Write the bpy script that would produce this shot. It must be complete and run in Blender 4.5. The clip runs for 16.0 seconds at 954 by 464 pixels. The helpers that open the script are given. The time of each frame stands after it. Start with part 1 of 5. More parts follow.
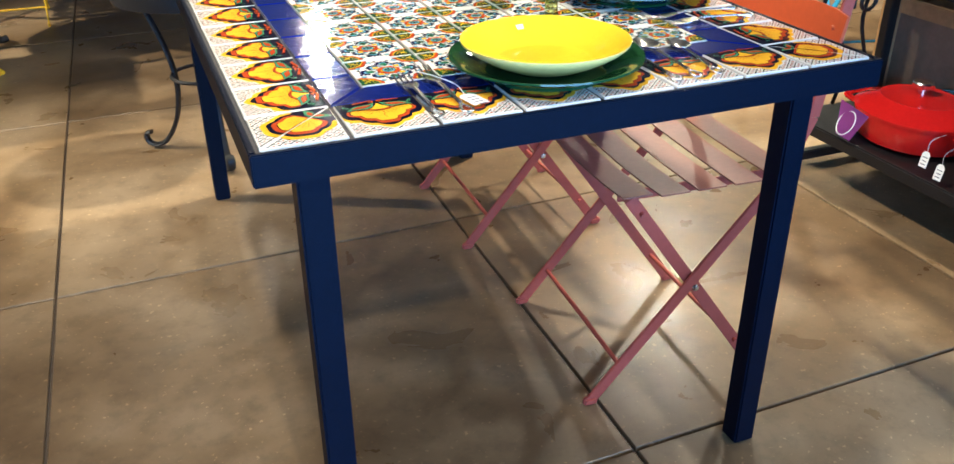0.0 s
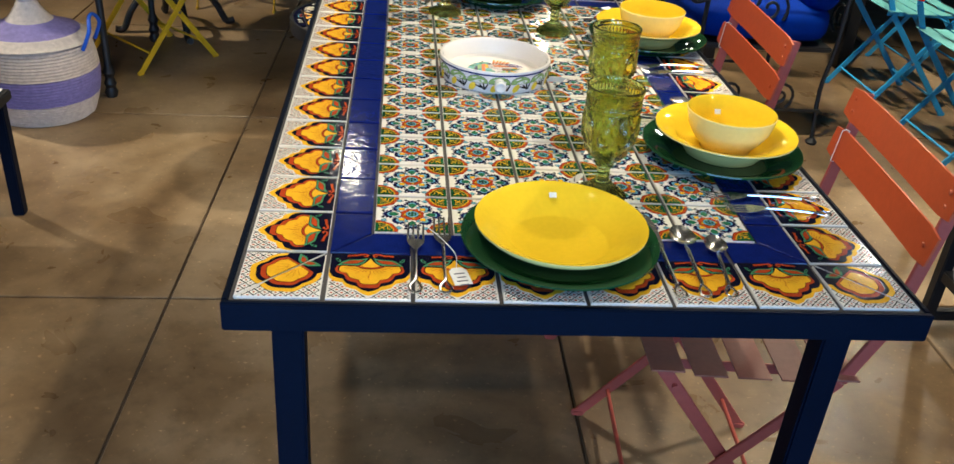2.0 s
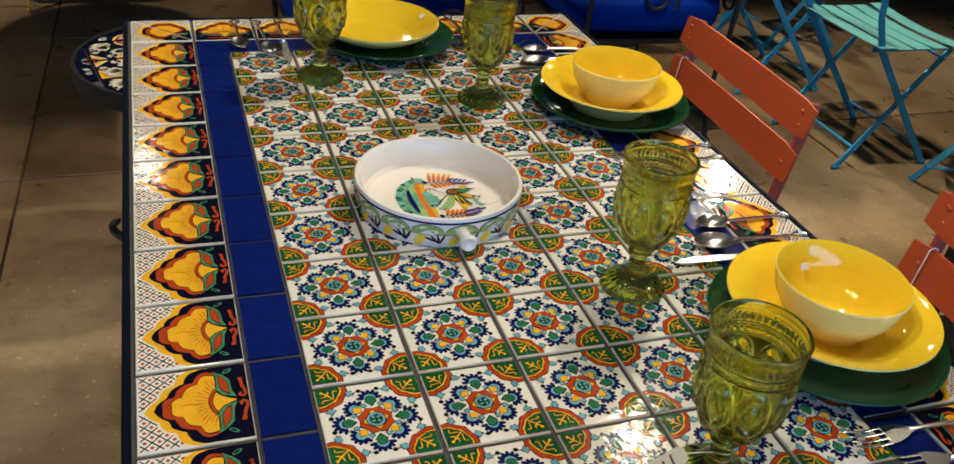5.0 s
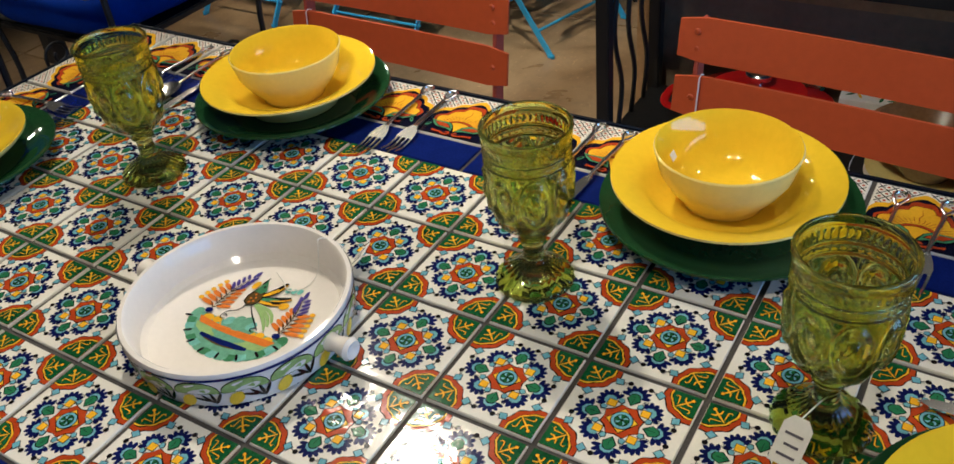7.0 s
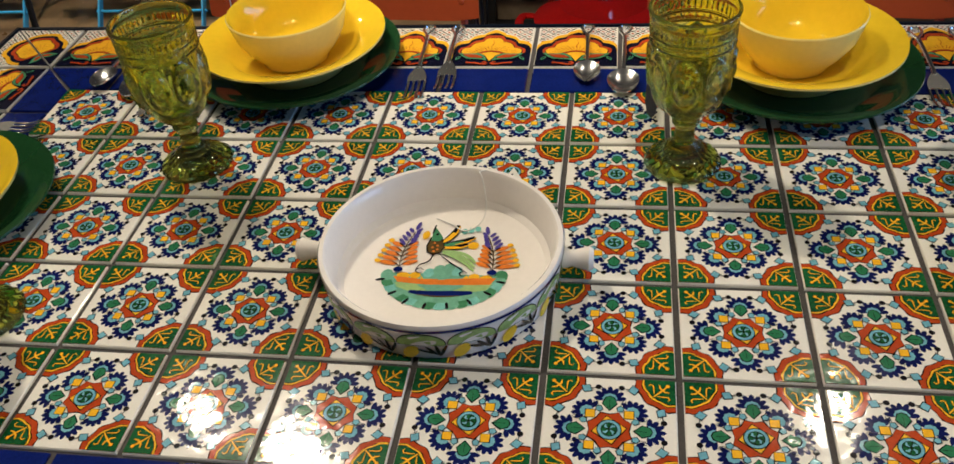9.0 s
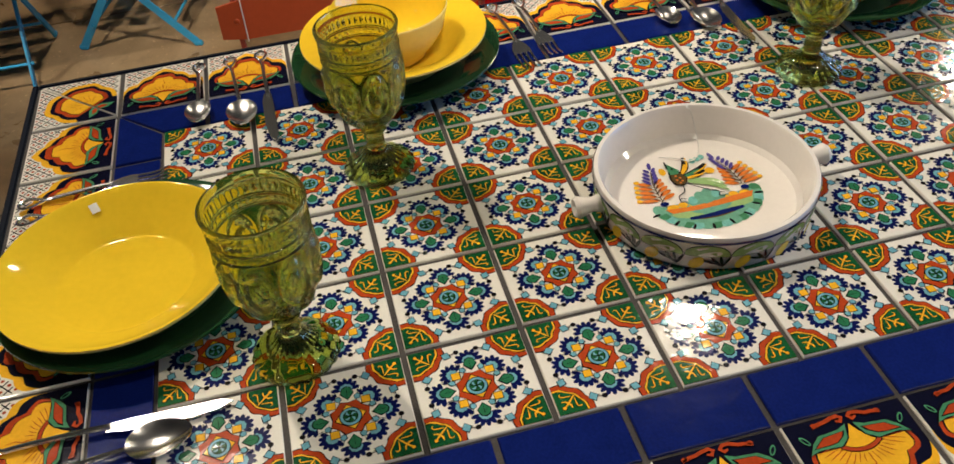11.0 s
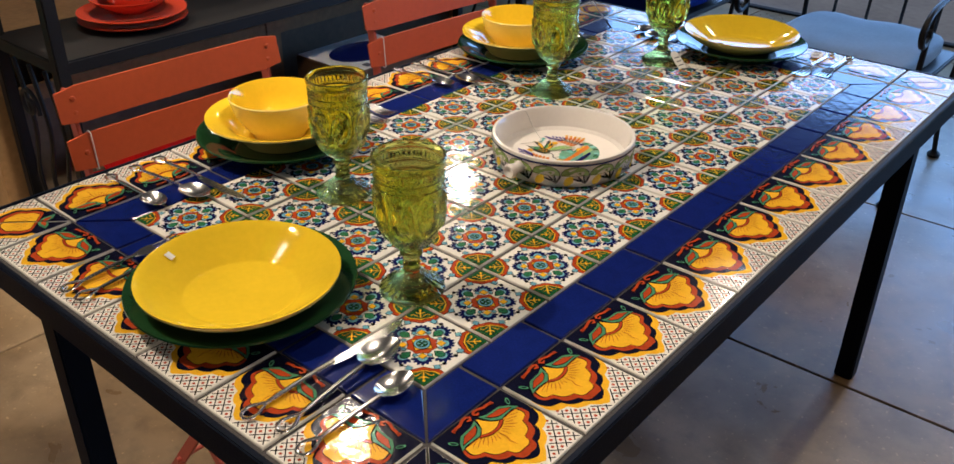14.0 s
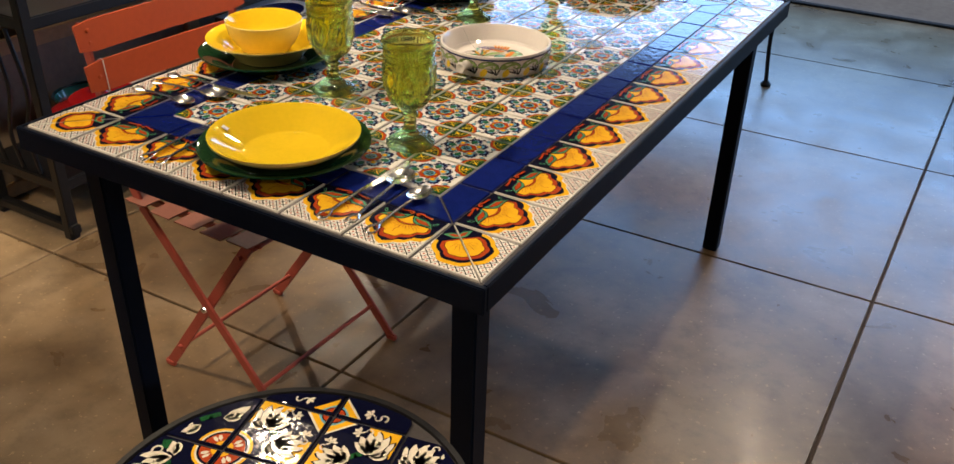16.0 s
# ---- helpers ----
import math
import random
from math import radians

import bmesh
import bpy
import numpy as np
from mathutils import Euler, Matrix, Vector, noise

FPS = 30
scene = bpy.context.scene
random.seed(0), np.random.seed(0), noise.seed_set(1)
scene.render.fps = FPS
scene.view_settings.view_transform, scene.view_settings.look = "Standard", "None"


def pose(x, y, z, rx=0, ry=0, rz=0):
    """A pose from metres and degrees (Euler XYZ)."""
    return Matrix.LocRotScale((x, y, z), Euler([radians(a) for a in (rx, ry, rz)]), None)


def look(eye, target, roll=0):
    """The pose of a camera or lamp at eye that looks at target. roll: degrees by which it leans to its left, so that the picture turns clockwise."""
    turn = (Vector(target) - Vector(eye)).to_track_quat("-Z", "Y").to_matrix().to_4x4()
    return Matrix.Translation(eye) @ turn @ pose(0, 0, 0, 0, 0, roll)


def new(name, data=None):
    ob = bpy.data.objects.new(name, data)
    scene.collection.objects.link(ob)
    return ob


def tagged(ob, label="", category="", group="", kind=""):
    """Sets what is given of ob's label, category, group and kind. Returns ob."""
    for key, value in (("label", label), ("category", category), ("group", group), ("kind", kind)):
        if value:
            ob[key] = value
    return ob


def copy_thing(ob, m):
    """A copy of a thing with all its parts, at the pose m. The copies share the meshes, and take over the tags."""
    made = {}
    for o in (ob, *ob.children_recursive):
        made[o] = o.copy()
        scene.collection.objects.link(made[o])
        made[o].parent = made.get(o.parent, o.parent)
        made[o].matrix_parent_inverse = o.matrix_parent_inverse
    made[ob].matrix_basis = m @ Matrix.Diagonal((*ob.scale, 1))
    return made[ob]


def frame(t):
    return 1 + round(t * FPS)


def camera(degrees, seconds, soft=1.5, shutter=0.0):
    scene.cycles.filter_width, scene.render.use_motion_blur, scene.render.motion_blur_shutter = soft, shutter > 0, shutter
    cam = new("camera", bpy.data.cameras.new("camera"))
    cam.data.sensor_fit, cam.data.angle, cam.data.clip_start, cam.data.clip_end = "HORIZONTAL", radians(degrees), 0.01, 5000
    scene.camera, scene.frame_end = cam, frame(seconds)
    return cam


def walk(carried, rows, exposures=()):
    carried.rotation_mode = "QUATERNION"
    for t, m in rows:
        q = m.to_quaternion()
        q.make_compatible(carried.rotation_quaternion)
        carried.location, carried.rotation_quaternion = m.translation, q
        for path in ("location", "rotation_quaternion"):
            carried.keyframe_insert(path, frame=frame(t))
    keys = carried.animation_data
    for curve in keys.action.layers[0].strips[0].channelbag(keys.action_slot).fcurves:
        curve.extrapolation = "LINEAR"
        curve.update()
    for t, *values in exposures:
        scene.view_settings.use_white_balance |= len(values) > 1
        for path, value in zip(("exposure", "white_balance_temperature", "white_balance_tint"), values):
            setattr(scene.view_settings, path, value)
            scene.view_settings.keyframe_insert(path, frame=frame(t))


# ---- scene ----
cam = camera(56.4, 16.0, soft=1.5)
PATH = [
    (0, (-0.114, -0.972, 1.153), (0.534, 0.664, 0.202), -0.5),
    (0.5, (0.005, -1.046, 1.208), (0.54, 0.63, 0.258), 1.7),
    (1, (0.141, -1.096, 1.293), (0.484, 0.62, 0.323), 4.4),
    (1.5, (0.195, -1.046, 1.36), (0.385, 0.682, 0.371), 3.4),
    (2, (0.199, -0.93, 1.385), (0.386, 0.798, 0.396), 4.6),
    (2.5, (0.162, -0.793, 1.399), (0.42, 0.929, 0.416), 6.5),
    (3, (0.132, -0.678, 1.392), (0.432, 1.035, 0.405), 6.9),
    (3.5, (0.138, -0.568, 1.376), (0.483, 1.133, 0.383), 7.4),
    (3.7, (0.147, -0.509, 1.372), (0.519, 1.184, 0.374), 7.8),
    (5.8, (-0.004, -0.013, 1.401), (0.927, 1.351, 0.273), 1.9),
    (6, (-0.011, 0.023, 1.384), (1.022, 1.316, 0.262), 0.1),
    (6.5, (-0.005, 0.146, 1.368), (1.2, 1.28, 0.245), -3.6),
    (7, (-0.025, 0.25, 1.346), (1.293, 1.163, 0.151), -6.3),
    (7.5, (-0.112, 0.369, 1.338), (1.324, 1.035, 0.116), -7.9),
    (8, (-0.208, 0.479, 1.356), (1.29, 0.924, 0.108), -5.7),
    (8.5, (-0.244, 0.565, 1.354), (1.269, 0.922, 0.095), -4.2),
    (9, (-0.216, 0.678, 1.333), (1.284, 0.984, 0.045), -5.8),
    (9.5, (-0.202, 0.804, 1.341), (1.293, 0.97, 0.023), -4.5),
    (10, (-0.223, 0.924, 1.346), (1.265, 0.966, 0.009), -3.3),
    (10.2, (-0.248, 0.989, 1.353), (1.235, 0.97, 0.011), -4.1),
    (12.3, (-0.271, 1.519, 1.383), (1.075, 0.614, 0.213), 0.4),
    (12.5, (-0.27, 1.58, 1.381), (1.013, 0.545, 0.249), 1.6),
    (13, (-0.267, 1.765, 1.397), (0.857, 0.519, 0.31), 2.6),
    (13.5, (-0.278, 1.876, 1.39), (0.824, 0.532, 0.401), 1.8),
    (14, (-0.343, 1.944, 1.364), (0.769, 0.609, 0.373), 0.8),
    (14.5, (-0.435, 2.047, 1.392), (0.682, 0.725, 0.39), 0.9),
    (15, (-0.452, 2.16, 1.385), (0.62, 0.801, 0.382), 1.6),
    (15.5, (-0.461, 2.317, 1.388), (0.496, 0.876, 0.383), 1.9),
    (16, (-0.462, 2.411, 1.377), (0.391, 0.908, 0.372), 1.7),
]
EXPOSURES = [(0, 1.66, 5750, 4), (0.7, 1.42, 5600, 4), (1.2, 1.20, 5700, 4), (2.0, 0.68, 5900, 3), (2.5, 0.42, 6050, 3), (3.7, 0.30, 6000, 2), (6, -0.03, 5850, 6), (7, 0.03, 5700, 6), (10, -0.05, 6100, 8), (12.5, 0.22, 5650, 9), (13.5, 0.22, 5750, 11), (14.5, 0.21, 6500, 15), (16, 0.38, 6650, 13)]
walk(cam, [(t, look(e, g, r)) for t, e, g, r in PATH], EXPOSURES)

# ---- light: unseen spots, partly added fill; daylight through the wide doorway ----
world = bpy.data.worlds.new("world")
scene.world = world
world.use_nodes = True
wn = world.node_tree
sky = wn.nodes.new("ShaderNodeTexSky")
sky.sky_type, sky.sun_disc = "NISHITA", False
sky.sun_elevation, sky.sun_rotation = radians(40), radians(60)
wn.nodes["Background"].inputs[1].default_value = 0.05
wn.links.new(sky.outputs[0], wn.nodes["Background"].inputs[0])
sun = new("sun", bpy.data.lights.new("sun", "SUN"))
sun.data.energy, sun.data.angle, sun.data.color = 1.0, radians(10), (1, 0.95, 0.88)
sun.matrix_basis = look((-4, -9, 8), (0, -8, 0))
day = new("doorway_daylight", bpy.data.lights.new("doorway_daylight", "AREA"))
day.data.shape, day.data.size, day.data.size_y = "RECTANGLE", 4.2, 1.5
day.data.energy, day.data.color = 98, (0.27, 0.53, 1.0)
day.matrix_basis = look((0.6, -3.05, 1.25), (0.6, 0, 1.1))
WARM = (1.0, 0.825, 0.60)
SPOTS = [  # eye, target, watts, cone
    # placed by highlights on the table and cast shadows
    ((1.82, 1.97, 3.2), (0.06, 1.30, 0.5), 205, 51),
    ((2.05, 2.46, 3.2), (0.2, 0.9, 0.6), 22, 48),
    ((2.24, -0.20, 3.2), (0.45, 0.6, 0.5), 36, 46),
    ((1.32, -2.50, 3.2), (-0.45, 3.7, 0.0), 80, 18),
    ((-0.35, 0.3, 3.2), (-0.45, 0.45, 0.0), 84, 74),
    ((-0.15, 5.5, 3.2), (0.1, 1.5, 0.5), 8, 50),
    ((1.8, 8.5, 3.2), (0.7, 1.0, 0.7), 70, 30),
    ((3.7, -2.7, 3.2), (1.0, 0.7, 0.5), 55, 50),
    # added fill for dark areas: background, left floor, rack and chair fronts
    ((-3.4, 3.3, 3.2), (-0.60, 2.75, 0.0), 400, 46),
    ((-1.30, 1.30, 3.2), (-1.0, 1.5, 0.0), 30, 62),
    ((1.2, 3.7, 3.2), (2.5, 2.3, 0.1), 260, 50),
    ((1.35, 1.75, 3.2), (2.60, 2.40, 0.1), 260, 46),
    ((-0.6, 0.9, 3.2), (1.75, 0.78, 0.55), 180, 34),
    ((3.3, 1.0, 3.2), (2.1, 0.75, 0.3), 95, 40),
    # placed over the bright floor patch between chairs and rack
    ((1.64, 0.74, 3.2), (1.50, 0.76, 0.0), 140, 26),
    # added fill on the blue armchairs
    ((0.2, 4.4, 3.2), (1.2, 2.8, 0.3), 90, 40),
    # placed by floor sheen and the shadow of a table leg
    ((3.9, 4.7, 3.2), (1.15, 0.6, 0.0), 75, 26),
    ((0.11, -2.60, 3.2), (-0.5, 0.8, 0.0), 92, 38),
]
for eye, aim, watts, cone in SPOTS:
    lamp = new("track_spot", bpy.data.lights.new("track_spot", "SPOT"))
    lamp.data.energy, lamp.data.color, lamp.data.spot_size = watts, WARM, radians(cone)
    lamp.data.spot_blend, lamp.data.shadow_soft_size = 0.6, 0.06
    lamp.matrix_basis = look(eye, aim)


# ---- materials ----
def mat(name, color, rough=0.5, metal=0.0, vary=0.12, scale=30.0, bump=0.0, bscale=80.0, coat=0.0, rvary=0.0, per=0.0):
    m = bpy.data.materials.new(name)
    m.use_nodes = True
    nt = m.node_tree
    b = nt.nodes["Principled BSDF"]
    b.inputs["Roughness"].default_value, b.inputs["Metallic"].default_value = rough, metal
    b.inputs["Coat Weight"].default_value, b.inputs["Coat Roughness"].default_value = coat, 0.04
    tc = nt.nodes.new("ShaderNodeTexCoord")
    n1, n2 = nt.nodes.new("ShaderNodeTexNoise"), nt.nodes.new("ShaderNodeTexNoise")
    n1.inputs["Scale"].default_value, n2.inputs["Scale"].default_value = scale, scale * 9
    for n in (n1, n2):
        n.inputs["Detail"].default_value = 3
        nt.links.new(tc.outputs["Object"], n.inputs["Vector"])
    add = nt.nodes.new("ShaderNodeMath")
    nt.links.new(n1.outputs["Fac"], add.inputs[0]), nt.links.new(n2.outputs["Fac"], add.inputs[1])
    last = add
    if per:
        oi = nt.nodes.new("ShaderNodeObjectInfo")
        ma = nt.nodes.new("ShaderNodeMath")
        ma.operation = "MULTIPLY_ADD"
        ma.inputs[1].default_value = per
        nt.links.new(oi.outputs["Random"], ma.inputs[0]), nt.links.new(add.outputs[0], ma.inputs[2])
        last = ma
    r = nt.nodes.new("ShaderNodeMapRange")
    r.inputs["From Min"].default_value, r.inputs["From Max"].default_value = 0.6, 1.4 + per
    r.inputs["To Min"].default_value, r.inputs["To Max"].default_value = 1 - vary, 1 + vary
    nt.links.new(last.outputs[0], r.inputs["Value"])
    mix = nt.nodes.new("ShaderNodeVectorMath")
    mix.operation = "SCALE"
    mix.inputs[0].default_value = color
    nt.links.new(r.outputs[0], mix.inputs["Scale"]), nt.links.new(mix.outputs[0], b.inputs["Base Color"])
    if rvary:
        q = nt.nodes.new("ShaderNodeMapRange")
        q.inputs["From Min"].default_value, q.inputs["From Max"].default_value = 0.3, 0.7
        q.inputs["To Min"].default_value, q.inputs["To Max"].default_value = max(0.02, rough - rvary), rough + rvary
        nt.links.new(n1.outputs["Fac"], q.inputs["Value"]), nt.links.new(q.outputs[0], b.inputs["Roughness"])
    if bump:
        n3, bp = nt.nodes.new("ShaderNodeTexNoise"), nt.nodes.new("ShaderNodeBump")
        n3.inputs["Scale"].default_value = bscale
        bp.inputs["Strength"].default_value, bp.inputs["Distance"].default_value = bump, 0.002
        nt.links.new(tc.outputs["Object"], n3.inputs["Vector"])
        nt.links.new(n3.outputs["Fac"], bp.inputs["Height"]), nt.links.new(bp.outputs["Normal"], b.inputs["Normal"])
    return m


def glaze(name, color, vary=0.12):
    return mat(name, color, rough=0.09, vary=vary, scale=40, bump=0.20, bscale=52, per=0.25)


G_WHITE = glaze("glaze_white", (0.80, 0.765, 0.70), 0.06)
G_NAVY = glaze("glaze_navy", (0.007, 0.011, 0.082), 0.45)
G_SKY = glaze("glaze_sky_blue", (0.17, 0.40, 0.50), 0.3)
G_GREEN = glaze("glaze_green", (0.013, 0.088, 0.028), 0.8)
G_RED = glaze("glaze_brick_red", (0.42, 0.056, 0.013), 0.3)
G_YEL = glaze("glaze_amber", (0.84, 0.45, 0.02), 0.15)
G_BLACK = glaze("glaze_black", (0.012, 0.010, 0.012), 0.1)
G_BLUE = glaze("glaze_cobalt", (0.006, 0.014, 0.125), 0.35)
G_LEAF = glaze("glaze_sage_green", (0.07, 0.24, 0.12), 0.3)
G_CREAM = glaze("glaze_cream", (0.72, 0.66, 0.54), 0.1)
G_INK = glaze("glaze_ink_blue", (0.0055, 0.0060, 0.020), 0.3)
G_FERN = glaze("glaze_fern_green", (0.030, 0.165, 0.075), 0.4)
GROUT = mat("grout", (0.062, 0.056, 0.056), 0.85, vary=0.25, scale=60, bump=0.6, bscale=400)
PAINT = mat("dark_blue_black_paint", (0.0014, 0.0045, 0.014), 0.5, vary=0.15, scale=12, bump=0.12, bscale=300)
PAINT.node_tree.nodes["Principled BSDF"].inputs["Specular IOR Level"].default_value = 0.10
ORANGE = mat("orange_paint", (0.52, 0.085, 0.025), 0.42, vary=0.08, scale=10, bump=0.08, bscale=250)
# the chairs' orange paint, tinted pinker for blue daylight on the legs
ORANGE_DAYLIT = mat("rose_paint", (0.40, 0.075, 0.05), 0.45, vary=0.1, scale=10, bump=0.08, bscale=250)
# seat slats are duller and pinker than the back slats
ROSE = mat("dusty_rose_paint", (0.31, 0.115, 0.078), 0.45, vary=0.12, scale=10, bump=0.08, bscale=250)
TEAL = mat("turquoise_paint", (0.04, 0.31, 0.60), 0.42, vary=0.1, scale=10)
PALETEAL = mat("pale_turquoise_paint", (0.16, 0.46, 0.46), 0.42, vary=0.12, scale=10)
YELLOW = mat("yellow_paint", (0.68, 0.42, 0.015), 0.42, vary=0.1, scale=10)
IRON = mat("black_iron", (0.008, 0.008, 0.009), 0.5, vary=0.2, scale=20, bump=0.25, bscale=200)
STEEL = mat("polished_steel", (0.90, 0.89, 0.87), 0.20, 1.0, vary=0.05, scale=40)
DISHY = mat("yellow_ceramic", (0.85, 0.575, 0.022), 0.055, vary=0.05, scale=14, bump=0.05, bscale=25)
DISHW = mat("pale_yellow_ceramic", (0.85, 0.67, 0.22), 0.06, vary=0.05, scale=14)
DISHG = mat("dark_green_ceramic", (0.014, 0.056, 0.020), 0.06, vary=0.12, scale=14, bump=0.05, bscale=25)
RED = mat("red_enamel", (0.62, 0.012, 0.010), 0.1, vary=0.08, scale=12)
CORAL = mat("coral_red_ceramic", (0.58, 0.06, 0.025), 0.12, vary=0.1, scale=14)
PINE = mat("pine_wood", (0.40, 0.24, 0.11), 0.5, vary=0.25, scale=6, bump=0.2, bscale=60)
DWOOD = mat("dark_wood", (0.10, 0.055, 0.028), 0.5, vary=0.3, scale=6, bump=0.2, bscale=60)
CLOTHB = mat("royal_blue_fabric", (0.001, 0.022, 0.23), 0.8, vary=0.15, scale=9, bump=0.5, bscale=500)
CLOTHB.node_tree.nodes["Principled BSDF"].inputs["Specular IOR Level"].default_value = 0.08
CLOTHG = mat("pale_grey_fabric", (0.50, 0.52, 0.52), 0.85, vary=0.08, scale=9, bump=0.5, bscale=500)
PAPER = mat("paper_tag", (0.80, 0.78, 0.74), 0.7, vary=0.05)
INK = mat("grey_ink", (0.10, 0.09, 0.12), 0.7)
TWINE = mat("white_string", (0.75, 0.73, 0.70), 0.8)
STRAWW = mat("pale_woven_grass", (0.56, 0.48, 0.42), 0.8, vary=0.25, scale=60, bump=0.6, bscale=300)
STRAWP = mat("violet_woven_grass", (0.19, 0.16, 0.38), 0.8, vary=0.3, scale=60, bump=0.6, bscale=300)
BLUECORD = mat("blue_cord", (0.01, 0.09, 0.55), 0.5)
PLUM = mat("plum_label", (0.30, 0.05, 0.26), 0.6)
WALLM = mat("warm_plaster", (0.20, 0.165, 0.13), 0.85, vary=0.15, scale=3, bump=0.3, bscale=60)
CEILM = mat("dark_ceiling", (0.05, 0.045, 0.04), 0.9, vary=0.2, scale=2)
PAVE = mat("grey_paving", (0.30, 0.30, 0.31), 0.6, vary=0.2, scale=3)
WHITEC = mat("white_ceramic", (0.84, 0.79, 0.745), 0.08, vary=0.03, scale=20, bump=0.05, bscale=25)
BROWNP = mat("brown_ceramic", (0.25, 0.13, 0.06), 0.25, vary=0.2, scale=14)


def concrete():
    m = mat("stained_concrete", (0.17, 0.125, 0.085), 0.32, vary=0.0)
    nt = m.node_tree
    b = nt.nodes["Principled BSDF"]
    geo = nt.nodes.new("ShaderNodeNewGeometry")
    oi = nt.nodes.new("ShaderNodeObjectInfo")
    ns = []
    for sc, det, dist in ((1.3, 6, 0.9), (6, 9, 0.6), (70, 4, 0.0)):
        n = nt.nodes.new("ShaderNodeTexNoise")
        n.inputs["Scale"].default_value, n.inputs["Detail"].default_value, n.inputs["Distortion"].default_value = sc, det, dist
        nt.links.new(geo.outputs["Position"], n.inputs["Vector"])
        ns.append(n)
    ramp = nt.nodes.new("ShaderNodeValToRGB")
    e = ramp.color_ramp.elements
    e[0].position, e[0].color = 0.36, (0.086, 0.050, 0.024, 1)
    e[1].position, e[1].color = 0.68, (0.31, 0.220, 0.128, 1)
    k = ramp.color_ramp.elements.new(0.50)
    k.color = (0.178, 0.114, 0.057, 1)
    s = nt.nodes.new("ShaderNodeMath")
    s.operation = "MULTIPLY_ADD"
    s.inputs[1].default_value = 0.74
    half = nt.nodes.new("ShaderNodeMath")
    half.operation = "MULTIPLY_ADD"
    half.inputs[1].default_value = 0.28
    ob = nt.nodes.new("ShaderNodeMath")
    ob.operation = "MULTIPLY_ADD"
    ob.inputs[1].default_value, ob.inputs[2].default_value = 0.10, -0.03
    nt.links.new(oi.outputs["Random"], ob.inputs[0])
    nt.links.new(ns[1].outputs["Fac"], half.inputs[0]), nt.links.new(ob.outputs[0], half.inputs[2])
    nt.links.new(ns[0].outputs["Fac"], s.inputs[0]), nt.links.new(half.outputs[0], s.inputs[2])
    nt.links.new(s.outputs[0], ramp.inputs["Fac"])
    spot = nt.nodes.new("ShaderNodeMapRange")
    spot.inputs["From Min"].default_value, spot.inputs["From Max"].default_value = 0.64, 0.70
    spot.inputs["To Min"].default_value, spot.inputs["To Max"].default_value = 1.0, 1.7
    nt.links.new(ns[2].outputs["Fac"], spot.inputs["Value"])
    wear = nt.nodes.new("ShaderNodeTexNoise")
    wear.inputs["Scale"].default_value, wear.inputs["Detail"].default_value, wear.inputs["Roughness"].default_value = 17, 10, 0.68
    nt.links.new(geo.outputs["Position"], wear.inputs["Vector"])
    scuff = nt.nodes.new("ShaderNodeMapRange")
    scuff.inputs["From Min"].default_value, scuff.inputs["From Max"].default_value = 0.28, 0.52
    scuff.inputs["To Min"].default_value, scuff.inputs["To Max"].default_value = 0.74, 1.06
    nt.links.new(wear.outputs["Fac"], scuff.inputs["Value"])
    both = nt.nodes.new("ShaderNodeMath")
    both.operation = "MULTIPLY"
    nt.links.new(spot.outputs[0], both.inputs[0]), nt.links.new(scuff.outputs[0], both.inputs[1])
    sc = nt.nodes.new("ShaderNodeVectorMath")
    sc.operation = "SCALE"
    nt.links.new(ramp.outputs[0], sc.inputs[0]), nt.links.new(both.outputs[0], sc.inputs["Scale"])
    nt.links.new(sc.outputs[0], b.inputs["Base Color"])
    rr = nt.nodes.new("ShaderNodeMapRange")
    rr.inputs["From Min"].default_value, rr.inputs["From Max"].default_value = 0.3, 0.7
    rr.inputs["To Min"].default_value, rr.inputs["To Max"].default_value = 0.25, 0.43
    nt.links.new(ns[1].outputs["Fac"], rr.inputs["Value"]), nt.links.new(rr.outputs[0], b.inputs["Roughness"])
    bp = nt.nodes.new("ShaderNodeBump")
    bp.inputs["Strength"].default_value, bp.inputs["Distance"].default_value = 0.16, 0.0008
    nt.links.new(ns[1].outputs["Fac"], bp.inputs["Height"]), nt.links.new(bp.outputs["Normal"], b.inputs["Normal"])
    return m


CONC = concrete()
JOINT = mat("dark_joint", (0.085, 0.060, 0.042), 0.9, vary=0.3, scale=40)


def green_glass():
    m = bpy.data.materials.new("green_pressed_glass")
    m.use_nodes = True
    nt = m.node_tree
    b = nt.nodes["Principled BSDF"]
    b.inputs["Base Color"].default_value = (0.76, 0.83, 0.24, 1)
    b.inputs["Roughness"].default_value, b.inputs["IOR"].default_value = 0.02, 1.48
    b.inputs["Transmission Weight"].default_value = 1.0
    tr = nt.nodes.new("ShaderNodeBsdfTransparent")
    tr.inputs[0].default_value = (0.80, 0.84, 0.40, 1)
    mx = nt.nodes.new("ShaderNodeMixShader")
    mx.inputs[0].default_value = 0.06
    nt.links.new(b.outputs[0], mx.inputs[1]), nt.links.new(tr.outputs[0], mx.inputs[2])
    nt.links.new(mx.outputs[0], nt.nodes["Material Output"].inputs[0])
    return m


GLASS = green_glass()


